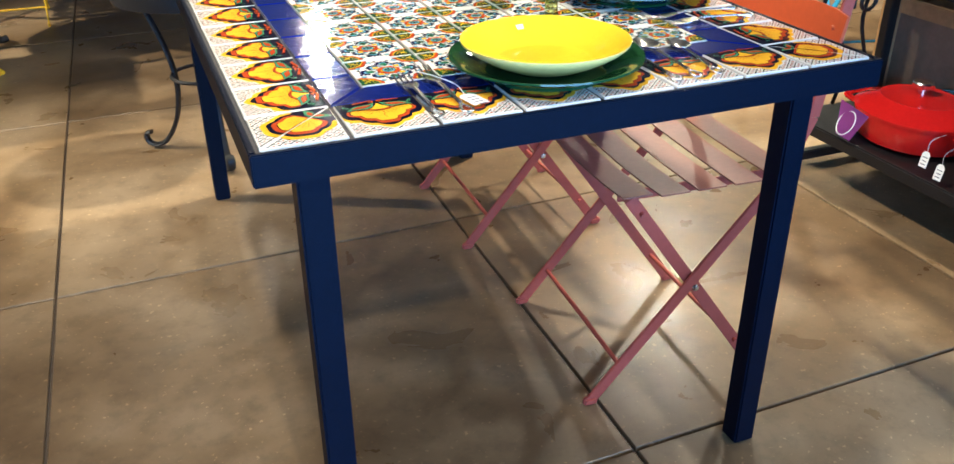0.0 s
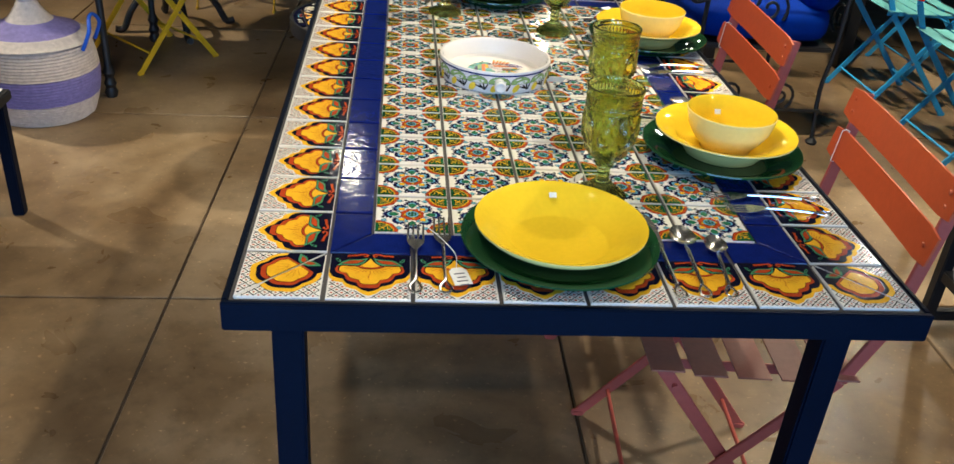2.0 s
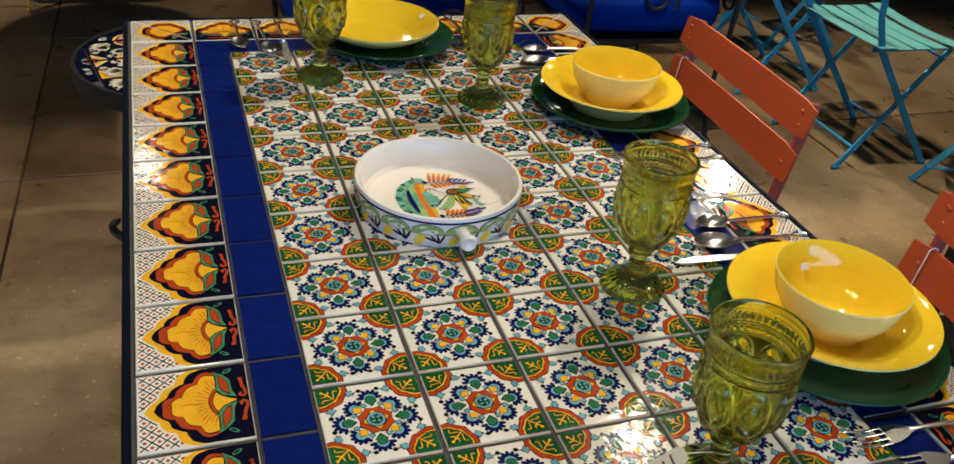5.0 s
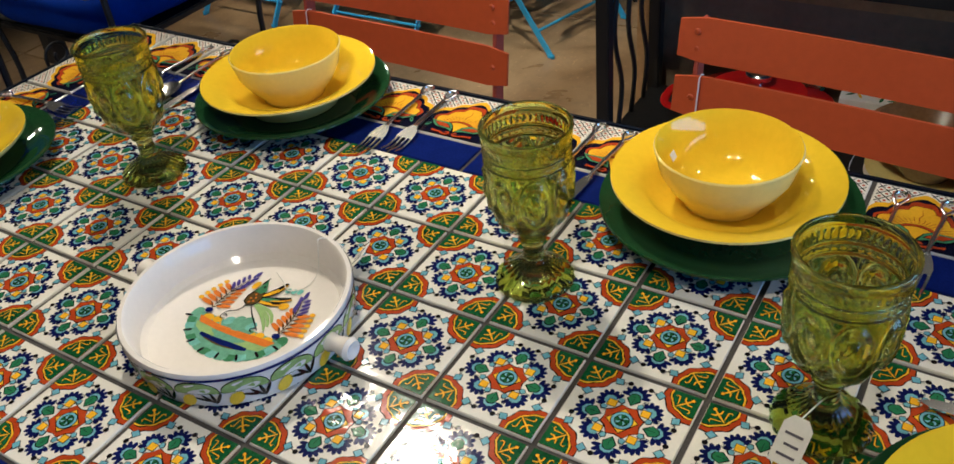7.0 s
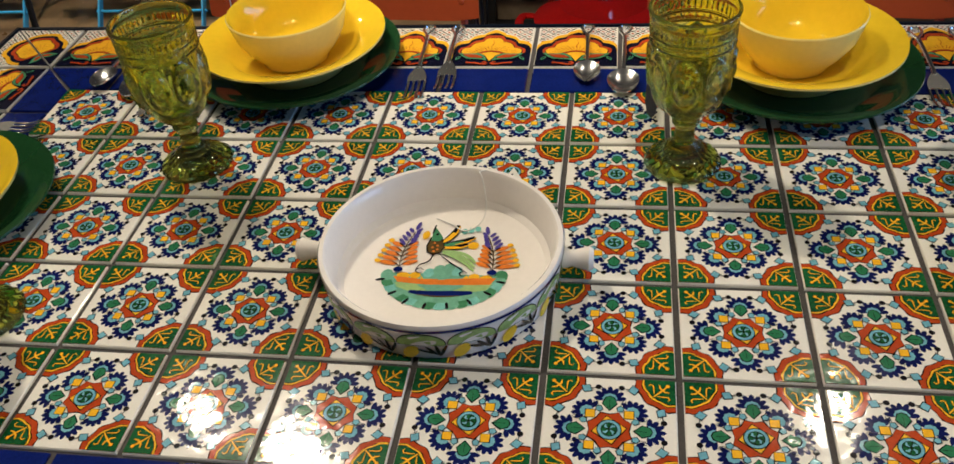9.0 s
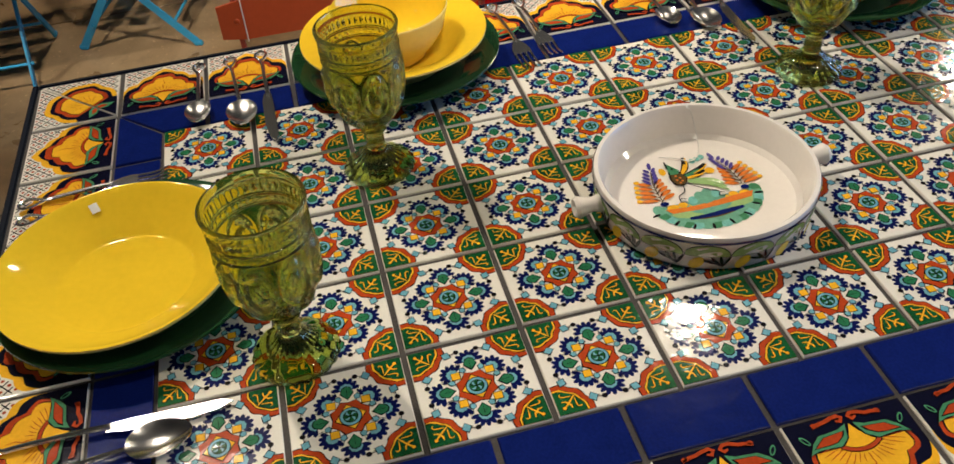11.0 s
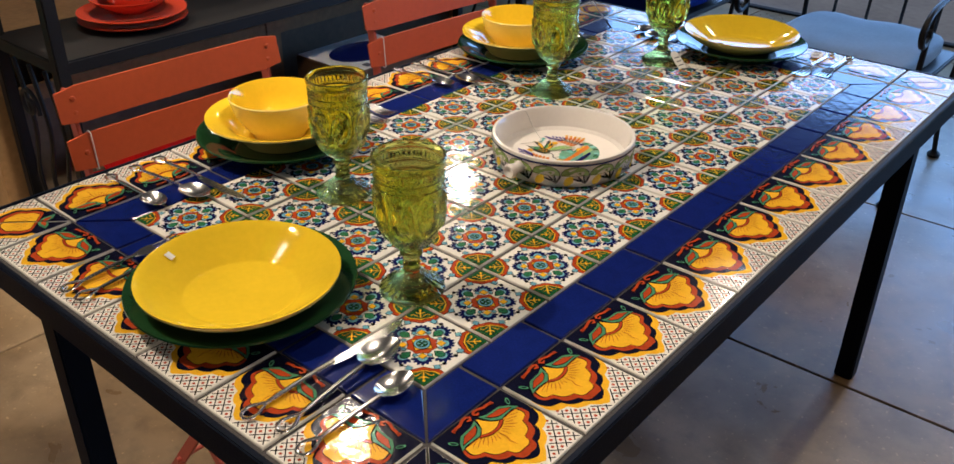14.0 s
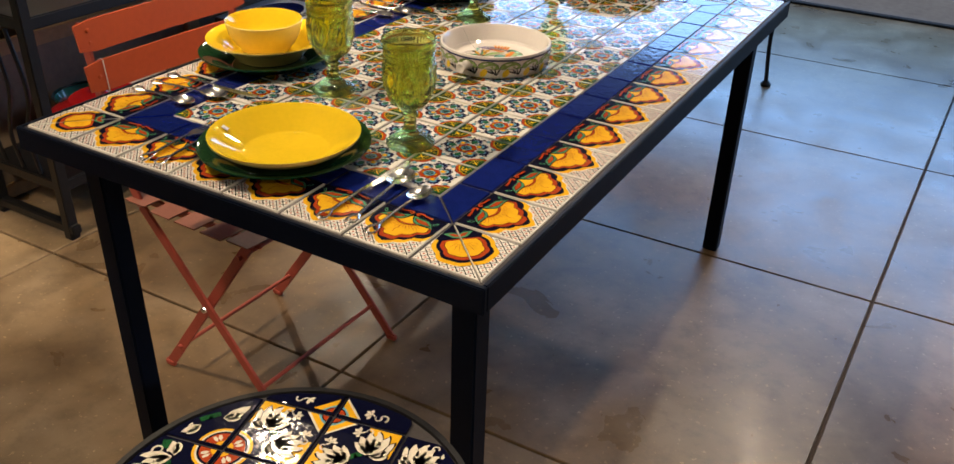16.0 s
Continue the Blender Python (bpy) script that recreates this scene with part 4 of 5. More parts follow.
part("rim_stripe", band(0, 2 * math.pi, 0.0368, 0.0400, 0.0009), G_BLUE, dish, "cobalt stripe under the rim", smooth=False)
for s in (-1, 1):
    kb = lathe([(0, 0.0), (0.0085, 0.0), (0.0095, 0.006), (0.0075, 0.012), (0.010, 0.022), (0.0115, 0.027), (0.009, 0.031), (0.004, 0.029), (0, 0.027)], 20)
    bmesh.ops.transform(kb, matrix=pose(s * 0.106, 0, 0.0245, 0, s * 90, 0), verts=kb.verts)
    part("knob_handle", kb, WHITEC, dish)
pic = bmesh.new()
PZ, u = 0.0068, 0.0645


def pdab(pts, mi, coat):
    f = pic.faces.new([pic.verts.new((x * u, y * u, PZ + 0.012 * u * math.hypot(x, y) + coat * 0.00016)) for x, y in pts])
    f.normal_update()
    if f.normal.z < 0:
        f.normal_flip()
    f.material_index = mi


def pdisc(x, y, r, mi, coat, ry=None, turn=0.0, n=10):
    ry = ry or r
    pdab([(x + r * math.cos(t) * math.cos(turn) - ry * math.sin(t) * math.sin(turn), y + r * math.cos(t) * math.sin(turn) + ry * math.sin(t) * math.cos(turn))
          for t in [2 * math.pi * k / n for k in range(n)]], mi, coat)


PM = [G_LEAF, G_YEL, G_BLACK, G_BLUE, G_RED, G_SKY, mat("glaze_orange", (0.70, 0.20, 0.03), 0.09, vary=0.15, scale=200), mat("glaze_violet", (0.08, 0.06, 0.28), 0.09, vary=0.2, scale=200),
      mat("glaze_jade", (0.17, 0.40, 0.29), 0.09, vary=0.25, scale=200), mat("glaze_light_green", (0.33, 0.50, 0.20), 0.09, vary=0.2, scale=200),
      mat("glaze_umber", (0.10, 0.065, 0.022), 0.09, vary=0.4, scale=200), mat("glaze_pale_turquoise", (0.20, 0.50, 0.46), 0.09, vary=0.3, scale=120)]
MOSS, AMB, BLCK, CBLT, BRIC, AQUA, ORNG, VIOL, JADE, LIME, UMBR, TURQ = range(12)


def pline(pts, w, mi, coat):
    P = [Vector(p) for p in smooth_path([(x, y, 0) for x, y in pts], 4)]
    a, b = [], []
    for i, p in enumerate(P):
        d = (P[min(i + 1, len(P) - 1)] - P[max(i - 1, 0)]).normalized()
        ww = w * (0.35 + 0.65 * math.sin(math.pi * (i + 0.6) / (len(P) + 0.2)))
        a.append((p.x - d.y * ww / 2, p.y + d.x * ww / 2)), b.append((p.x + d.y * ww / 2, p.y - d.x * ww / 2))
    pdab(a + b[::-1], mi, coat)


brush = random.Random(9)
for k in range(17):             # the shaded jade shore with black drops on its rim
    a = radians(188 + 10.6 * k)
    x, y = 0.02 + 0.82 * math.cos(a), -0.12 + 0.64 * math.sin(a)
    pdisc(x, y, 0.135 + brush.uniform(-0.015, 0.015), (JADE, MOSS, TURQ)[k % 3], 1, 0.10, a + math.pi / 2)
pdab([(0.02 + 0.76 * math.cos(radians(a)), -0.14 + 0.58 * math.sin(radians(a))) for a in range(180, 361, 10)], JADE, 2)
for k, (x, y) in enumerate(((-0.88, -0.30), (-0.65, -0.56), (-0.43, -0.71), (-0.15, -0.79), (0.16, -0.77), (0.46, -0.68), (0.69, -0.50), (0.85, -0.27))):
    pdisc(x, y, 0.070, BLCK, 3, 0.022, math.atan2(y + 0.1, x))
pdab([(-0.66, -0.34), (0.0, -0.38), (0.74, -0.30), (0.66, -0.44), (0.42, -0.50), (0.0, -0.47), (-0.40, -0.52), (-0.60, -0.44)], LIME, 3)
pline([(-0.42, -0.52), (-0.1, -0.55), (0.2, -0.53), (0.48, -0.50)], 0.12, CBLT, 4)
pline([(-0.30, -0.575), (0.0, -0.60), (0.30, -0.57)], 0.03, UMBR, 5)
for k in range(8):
    pdisc(-0.56 + 0.17 * k, -0.20 + 0.02 * math.sin(2.3 * k), 0.10 + 0.02 * math.sin(5 * k), AMB, 4, 0.070, 0.2 * math.sin(3 * k))
pdab([(-0.70, -0.22), (-0.3, -0.26), (0.1, -0.24), (0.5, -0.21), (0.78, -0.20), (0.70, -0.33), (0.2, -0.36), (-0.2, -0.37), (-0.62, -0.34)], ORNG, 5)
for x, y, r in ((-0.20, -0.13, 0.10), (-0.06, -0.06, 0.11), (0.08, -0.02, 0.11), (0.20, -0.08, 0.10), (0.02, -0.14, 0.14)):
    pdisc(x, y, r, TURQ if r < 0.105 else JADE, 6, r * 0.8, 1.2)
for s, x0, x1, top in ((-1, -0.66, -0.53, 0.86), (1, 0.70, 0.53, 0.80)):       # two upright sprays
    at = lambda f: (x0 + (x1 - x0) * f + s * 0.05 * math.sin(math.pi * f), -0.06 + (top + 0.02) * f)
    for k in range(5):          # broad orange leaves below, tipped with amber outside
        x, y = at(0.07 + 0.115 * k)
        out = 0.155 - 0.012 * k
        pdisc(x + s * (out + 0.025), y + 0.055, out, ORNG, 5, 0.044, s * (0.16 + 0.07 * k), 9)
        pdisc(x + s * (2 * out + 0.03), y + 0.085 + 0.012 * k, 0.048, AMB, 6, 0.042)
        pdisc(x - s * (out * 0.80 + 0.02), y + 0.075, out * 0.80, ORNG, 5, 0.042, math.pi - s * (0.38 + 0.05 * k), 9)
        pline([at(0.04 + 0.115 * k), (x + s * 0.07, y + 0.045), (x + s * 0.11, y + 0.07)], 0.018, BLCK, 7)
        pline([at(0.04 + 0.115 * k), (x - s * 0.06, y + 0.055), (x - s * 0.09, y + 0.08)], 0.018, BLCK, 7)
    for k in range(4):          # slim violet leaves above
        x, y = at(0.56 + 0.11 * k)
        for d in (-1, 1):
            ln = 0.095 - 0.010 * k
            pdisc(x + d * (ln * 0.62 + 0.02), y + ln * 0.85, ln, VIOL, 6, 0.031, math.pi / 2 - d * 0.62, 9)
    pdisc(*(x1, top + 0.02), 0.095, VIOL, 6, 0.034, math.pi / 2 + s * 0.2)
    pline([at(0.0), at(0.3), at(0.6), at(0.92)], 0.022, UMBR, 8)
    pdisc(x0, -0.09, 0.070, CBLT, 9, 0.055)
pdab([(-0.31, 0.30), (-0.34, 0.44), (-0.30, 0.62), (-0.24, 0.72), (-0.16, 0.66), (-0.08, 0.54), (-0.05, 0.42), (-0.10, 0.30), (-0.20, 0.24)], BLCK, 9)
pdab([(-0.29, 0.31), (-0.32, 0.44), (-0.28, 0.60), (-0.23, 0.67), (-0.17, 0.62), (-0.10, 0.52), (-0.07, 0.42), (-0.11, 0.31), (-0.20, 0.26)], UMBR, 10)
pdab([(-0.29, 0.55), (-0.28, 0.72), (-0.27, 0.86), (-0.20, 0.76), (-0.11, 0.62), (-0.16, 0.54)], MOSS, 11)
pline([(-0.285, 0.70), (-0.275, 0.80), (-0.262, 0.90)], 0.03, BLCK, 12)
pdisc(-0.21, 0.69, 0.020, BLCK, 12)
for x, y in ((-0.22, 0.50), (-0.17, 0.44), (-0.24, 0.40), (-0.16, 0.36), (-0.21, 0.32)):
    pdisc(x, y, 0.020, ORNG, 11)
for pts, w in (([(-0.12, 0.52), (-0.02, 0.62), (0.05, 0.76), (0.08, 0.92)], 0.12), ([(-0.10, 0.46), (0.06, 0.50), (0.22, 0.56), (0.36, 0.66)], 0.13), ([(-0.10, 0.42), (0.05, 0.42), (0.16, 0.44), (0.28, 0.50)], 0.10)):
    pline(pts, w, BLCK, 8)
    pline([(x - 0.01, y - 0.012) for x, y in pts[:-1]], w * 0.60, MOSS if w > 0.12 else AMB, 9)
    pline([(x + 0.025, y - 0.022) for x, y in pts[1:]], 0.030, AMB, 10)
for k in range(3):              # pale green tail
    pline([(-0.08, 0.34 - 0.02 * k), (0.14, 0.32 - 0.06 * k), (0.32, 0.24 - 0.09 * k), (0.44, 0.10 - 0.09 * k)], 0.062, LIME, 7 + k)
pline([(-0.20, 0.26), (-0.24, 0.10), (-0.36, 0.02), (-0.40, -0.08)], 0.022, BLCK, 11)
pline([(-0.12, 0.27), (0.06, 0.10), (0.22, -0.02), (0.32, -0.10)], 0.022, BLCK, 11)
for x, y in ((-0.34, -0.10), (0.30, -0.14)):
    pline([(x + 0.06 * math.cos(t), y + 0.05 * math.sin(t)) for t in (0.2, 1.6, 3.0, 4.4, 5.6)], 0.016, BLCK, 11)
pdisc(-0.38, 0.68, 0.058, AMB, 6, 0.095, -0.1)
pdisc(0.36, 0.48, 0.085, AMB, 6, 0.080)
for x, y in ((0.19, 0.79), (0.285, 0.815), (0.38, 0.85)):
    pdisc(x, y, 0.048, TURQ, 6, 0.062)
part("painted_bird", pic, PM, dish, "painted bird between two sprays of leaves", smooth=False)


# ---- folding slat chairs ----
def folding_chair(name, paint, slat_paint, label, group, seat_paint=None):
    root = thing(name, label, "chair", group=group)
    H, hw = 0.455, 0.195
    for s in (-1, 1):
        y = s * hw
        pts = [(-0.205, y, 0.012), (0.155, y, H - 0.01), (0.205, y, 0.56), (0.245, y, 0.83)]
        bm = bmesh.new()
        for p, q in zip(pts, pts[1:]):
            bar(p, q, 0.007, 0.024, (1, 0, 0.4), bm)
        sb = part("back_leg", bm, paint, root)
        part("rubber_foot", boxed((-0.208, y, 0.009), (0.030, 0.013, 0.018), 0.004), paint, sb)
        y2 = s * (hw - 0.012)
        bm = bar((-0.150, y2, H - 0.012), (0.165, y2, 0.012), 0.007, 0.024, (1, 0, 0.4))
        sb = part("cross_leg", bm, paint, root)
        part("rubber_foot", boxed((0.168, y2, 0.009), (0.030, 0.013, 0.018), 0.004), paint, sb)
        part("seat_rail", bar((-0.165, s * (hw - 0.03), H - 0.014), (0.165, s * (hw - 0.03), H - 0.014), 0.006, 0.02), paint, root)
        part("rivet", lathe([(0, 0.006), (0.006, 0.004), (0.008, 0)], 10, c=(0, 0, 0)), STEEL, root).matrix_local = pose(0.0, s * (hw + 0.003), 0.235, -90 * s, 0, 0)
    for k in range(5):
        x = -0.150 + 0.075 * k
        bm = bmesh.new()
        n, rows = 10, []
        for i in range(n + 1):
            y = -0.215 + 0.43 * i / n
            z = H - 0.012 * (1 - (y / 0.215) ** 2) * (0.6 + 0.4 * math.cos(k)) + (0.006 if k in (0, 4) else 0)
            rows.append([bm.verts.new((x + dx, y, z + dz)) for dx, dz in ((-0.029, -0.001), (0.029, -0.001), (0.029, 0.002), (-0.029, 0.002))])
        for a, b in zip(rows, rows[1:]):
            for i in range(4):
                bm.faces.new([a[i], a[(i + 1) % 4], b[(i + 1) % 4], b[i]])
        bm.faces.new(rows[0]), bm.faces.new(rows[-1][::-1])
        bmesh.ops.recalc_face_normals(bm, faces=bm.faces)
        part("seat_slat", bm, seat_paint or slat_paint, root)
    for z, x in ((0.805, 0.2305), (0.724, 0.2185)):
        bm = bmesh.new()
        n, rows = 12, []
        for i in range(n + 1):
            y = -0.222 + 0.444 * i / n
            bow = 0.004 * (1 - (y / 0.222) ** 2)
            e = 0.006 if i in (0, n) else 0.0
            rows.append([bm.verts.new((x + bow + dx - 0.006, y, z + dz)) for dx, dz in ((-0.005, -0.031 + e), (-0.001, -0.031 + e), (0.008, 0.031 - e), (0.004, 0.031 - e))])
        for a, b in zip(rows, rows[1:]):
            for i in range(4):
                bm.faces.new([a[i], a[(i + 1) % 4], b[(i + 1) % 4], b[i]])
        bm.faces.new(rows[0]), bm.faces.new(rows[-1][::-1])
        bmesh.ops.recalc_face_normals(bm, faces=bm.faces)
        sl = part("back_slat", bm, slat_paint, root)
        for y in (-0.195, 0.195):
            for dz in ((-0.013, 0.013) if z > 0.75 else (0.0,)):
                part("rivet", lathe([(0, 0.003), (0.0035, 0.002), (0.005, 0)], 8), slat_paint, sl).matrix_local = pose(x - 0.0065, y, z + dz, 0, -90, 0)
    for p, z in ((-0.148, 0.081), (0.115, 0.081)):
        part("rod", tube([(p, -hw, z), (p, hw, z)], 0.005, 8), paint, root)
    part("rod", tube([(-0.125, -hw, H - 0.045), (-0.125, hw, H - 0.045)], 0.005, 8), paint, root)
    return root


oc = folding_chair("folding_chair", ORANGE_DAYLIT, ORANGE, "orange painted steel folding slat chair at the table", "orange folding chairs", ROSE)
oc.matrix_basis = pose(0.832, 0.432, 0, 0, 0, -4)
copy_thing(oc, pose(0.830, 1.124, 0, 0, 0, -2))
tc = folding_chair("folding_chair", TEAL, PALETEAL, "turquoise painted folding slat chair on the shop floor", "turquoise folding chairs")
tc.matrix_basis = pose(2.43, 2.85, 0, 0, 0, 180)
copy_thing(tc, pose(2.43, 2.21, 0, 0, 0, 180))
copy_thing(tc, pose(2.64, 1.70, 0, 0, 0, 75))
copy_thing(tc, pose(2.85, 3.30, 0, 0, 0, 180))
yc = folding_chair("folding_chair", YELLOW, YELLOW, "bright yellow folding slat chair on the shop floor", "yellow folding chairs")
yc.matrix_basis = pose(-0.87, 3.03, 0, 0, 0, 45)
copy_thing(yc, pose(-0.65, 3.95, 0, 0, 0, 90))


# ---- round tiled side table ----
ROUND_MATS = [glaze("glaze_night_blue", (0.004, 0.005, 0.022), 0.3) if g is G_NAVY else g for g in TILE_MATS]


def side_table(m):
    root = thing("side_table", "round side table with painted tile top and scrolled iron legs", "table", m)
    R, H = 0.233, 0.55
    part("rim", lathe([(R - 0.012, H - 0.04), (R + 0.004, H - 0.04), (R + 0.006, H - 0.02), (R + 0.004, H + 0.001), (R - 0.004, H + 0.001), (R - 0.006, H - 0.01)], 72), IRON, root)
    part("tile_bed", lathe([(0, H - 0.03), (R - 0.004, H - 0.03), (R - 0.004, H - 0.004), (0, H - 0.004)], 72), GROUT, root)
    t = 0.1065
    for i in range(-3, 3):
        for j in range(-3, 3):
            x0, y0 = i * t + 0.02, j * t + 0.03
            poly = []
            N = 10
            edge = [(x0 + t * k / N, y0) for k in range(N)] + [(x0 + t, y0 + t * k / N) for k in range(N)] + [(x0 + t - t * k / N, y0 + t) for k in range(N)] + [(x0, y0 + t - t * k / N) for k in range(N)]
            cx, cy = x0 + t / 2, y0 + t / 2
            keep = []
            for x, y in edge:
                x, y = cx + (x - cx) * 0.965, cy + (y - cy) * 0.965
                d = math.hypot(x, y)
                if d > R - 0.007:
                    x, y = x * (R - 0.007) / d, y * (R - 0.007) / d
                keep.append((x, y))
            area = sum(a[0] * b[1] - b[0] * a[1] for a, b in zip(keep, keep[1:] + keep[:1])) / 2
            if area < 0.0006:
                continue
            bm = bmesh.new()
            slab(bm, keep, NVY)
            inside = lambda x, y: (abs(x - cx) < t * 0.46 and abs(y - cy) < t * 0.46 and math.hypot(x, y) < R - 0.012)

            def patch(pts, mi, coat):
                if all(inside(x, y) for x, y in pts):
                    dab(bm, [(x, y) for x, y in pts], mi, coat, 1.0)

            sx, sy = (1 if i % 2 else -1), (1 if j % 2 else -1)
            P = lambda u, v: (cx + sx * u * t / 2, cy + sy * v * t / 2)
            ring = lambda u, v, r, n=14: [P(u + r * math.cos(2 * math.pi * k / n), v + r * math.sin(2 * math.pi * k / n)) for k in range(n)]
            clip = lambda pts: [(min(max(x, cx - t * 0.455), cx + t * 0.455), min(max(y, cy - t * 0.455), cy + t * 0.455)) for x, y in pts]
            for uu, vv in ((0.95, -0.95), (-0.95, 0.95)):          # amber grounds in two corners
                patch(clip([P(uu, vv), P(uu * 0.05, vv), P(uu * 0.30, vv * 0.30), P(uu, vv * 0.05)]), YLW, 1)
            patch(clip(ring(-0.95, -0.95, 0.66, 22)), YLW, 2)
            patch(clip(ring(-0.95, -0.95, 0.59, 22)), CRM, 3)
            patch(clip(ring(-0.95, -0.95, 0.54, 22)), NVY, 4)
            patch(clip(ring(-0.95, -0.95, 0.48, 22)), RDD, 5)
            for a in (12, 32, 52, 72):
                r = radians(a + 3)
                patch([P(-0.95 + q * math.cos(r + w), -0.95 + q * math.sin(r + w)) for q, w in ((0.22, 0), (0.32, -0.17), (0.43, -0.08), (0.43, 0.08), (0.32, 0.17))], CRM, 6)
            patch(clip(ring(-0.95, -0.95, 0.20, 20)), YLW, 7)
            patch(clip([P(0.95, 0.30), P(0.95, 0.95), P(0.30, 0.95)]), CRM, 3)
            patch(clip([P(0.95, 0.38), P(0.95, 0.95), P(0.38, 0.95)]), YLW, 4)
            patch(clip([P(0.95, 0.62), P(0.80, 0.70), P(0.70, 0.80), P(0.62, 0.95), P(0.95, 0.95)]), SKYB, 5)
            patch(clip(ring(0.95, 0.95, 0.24)), BLK, 6)
            patch(clip(ring(0.95, 0.95, 0.21)), RDD, 7)
            for sw in (0, 1):               # cream lilies with green leaves on both sides of the diagonal
                Q = (lambda u, v: P(v, u)) if sw else P
                patch([Q(0.08, -0.52), Q(0.30, -0.86), Q(0.52, -0.80), Q(0.40, -0.58)], GRN, 4)
                patch([Q(-0.20, -0.12), Q(0.02, -0.34), Q(0.14, -0.24), Q(-0.04, -0.04)], GRN, 4)
                for ang, ln, wd in ((-74, 0.52, 0.13), (-56, 0.58, 0.15), (-38, 0.84, 0.16), (-20, 0.90, 0.165), (-2, 0.92, 0.165), (16, 0.88, 0.16), (34, 0.80, 0.15), (52, 0.66, 0.13)):
                    for shade, grow, coat in ((BLK, 1.0, 5), (CRM, 0.86, 6)):
                        r = radians(ang)
                        shape = ((0.0, 0.0), (0.35, -1.0), (0.70, -0.9), (0.92, -0.2), (1.0, 0.35), (0.86, 0.5), (0.70, 0.85), (0.35, 0.9))
                        patch(clip([Q(-0.06 + ln * (p * grow + 0.5 * (1 - grow)) * math.cos(r) - wd * q * grow * math.sin(r), -0.40 + ln * (p * grow + 0.5 * (1 - grow)) * math.sin(r) + wd * q * grow * math.cos(r)) for p, q in shape]), shade, coat + (ang > -30) * 2)
                for cu, cv, cr, t0 in ((-0.58, 0.10, 0.12, 0.5), (-0.46, 0.42, 0.15, 0.9), (-0.24, 0.70, 0.14, 2.2), (0.10, 0.74, 0.11, 3.4), (0.74, -0.10, 0.11, 4.0), (-0.16, 0.20, 0.10, 5.0)):       # cream scrolls
                    arc = [Q(cu + cr * (1 - 0.06 * k) * math.cos(t0 + 0.55 * k), cv + cr * (1 - 0.06 * k) * math.sin(t0 + 0.55 * k)) for k in range(9)]
                    if all(inside(x, y) for x, y in arc):
                        for p, q in zip(arc, arc[1:]):
                            nx, ny = -(q[1] - p[1]) * 0.40, (q[0] - p[0]) * 0.40
                            patch([(p[0] + nx, p[1] + ny), (q[0] + nx, q[1] + ny), (q[0] - nx, q[1] - ny), (p[0] - nx, p[1] - ny)], CRM, 9)
                for k in range(4):
                    b = radians(20 + 50 * k)
                    patch([Q(0.66 + dx, 0.10 + dy) for dx, dy in [(0.0, 0.0), rot((0.13, -0.05), b), rot((0.20, 0.0), b), rot((0.13, 0.05), b)]], CRM, 5 + k % 2)
            me = mesh_of("round_top_tile", bm, ROUND_MATS, smooth=False)
            ob = new("tile", me)
            ob.parent, ob.matrix_local = root, Matrix.Translation((0, 0, H))
    for k in range(3):
        a = radians(22 + 120 * k)
        pts = [(0.20, H - 0.04), (0.17, 0.47), (0.125, 0.36), (0.10, 0.24), (0.115, 0.12), (0.16, 0.035), (0.20, 0.012), (0.228, 0.022), (0.232, 0.048), (0.215, 0.056)]
        path = smooth_path([(r * math.cos(a), r * math.sin(a), z) for r, z in pts], 5)
        part("leg", tube(path, 0.0145, 8, flat=0.5), IRON, root)
    part("brace_ring", tube([(0.105 * math.cos(t), 0.105 * math.sin(t), 0.26) for t in [2 * math.pi * i / 24 for i in range(24)]], 0.006, 6, closed=True), IRON, root)
    return root


side_table(pose(0.094, 1.882, 0, 0, 0, 12))


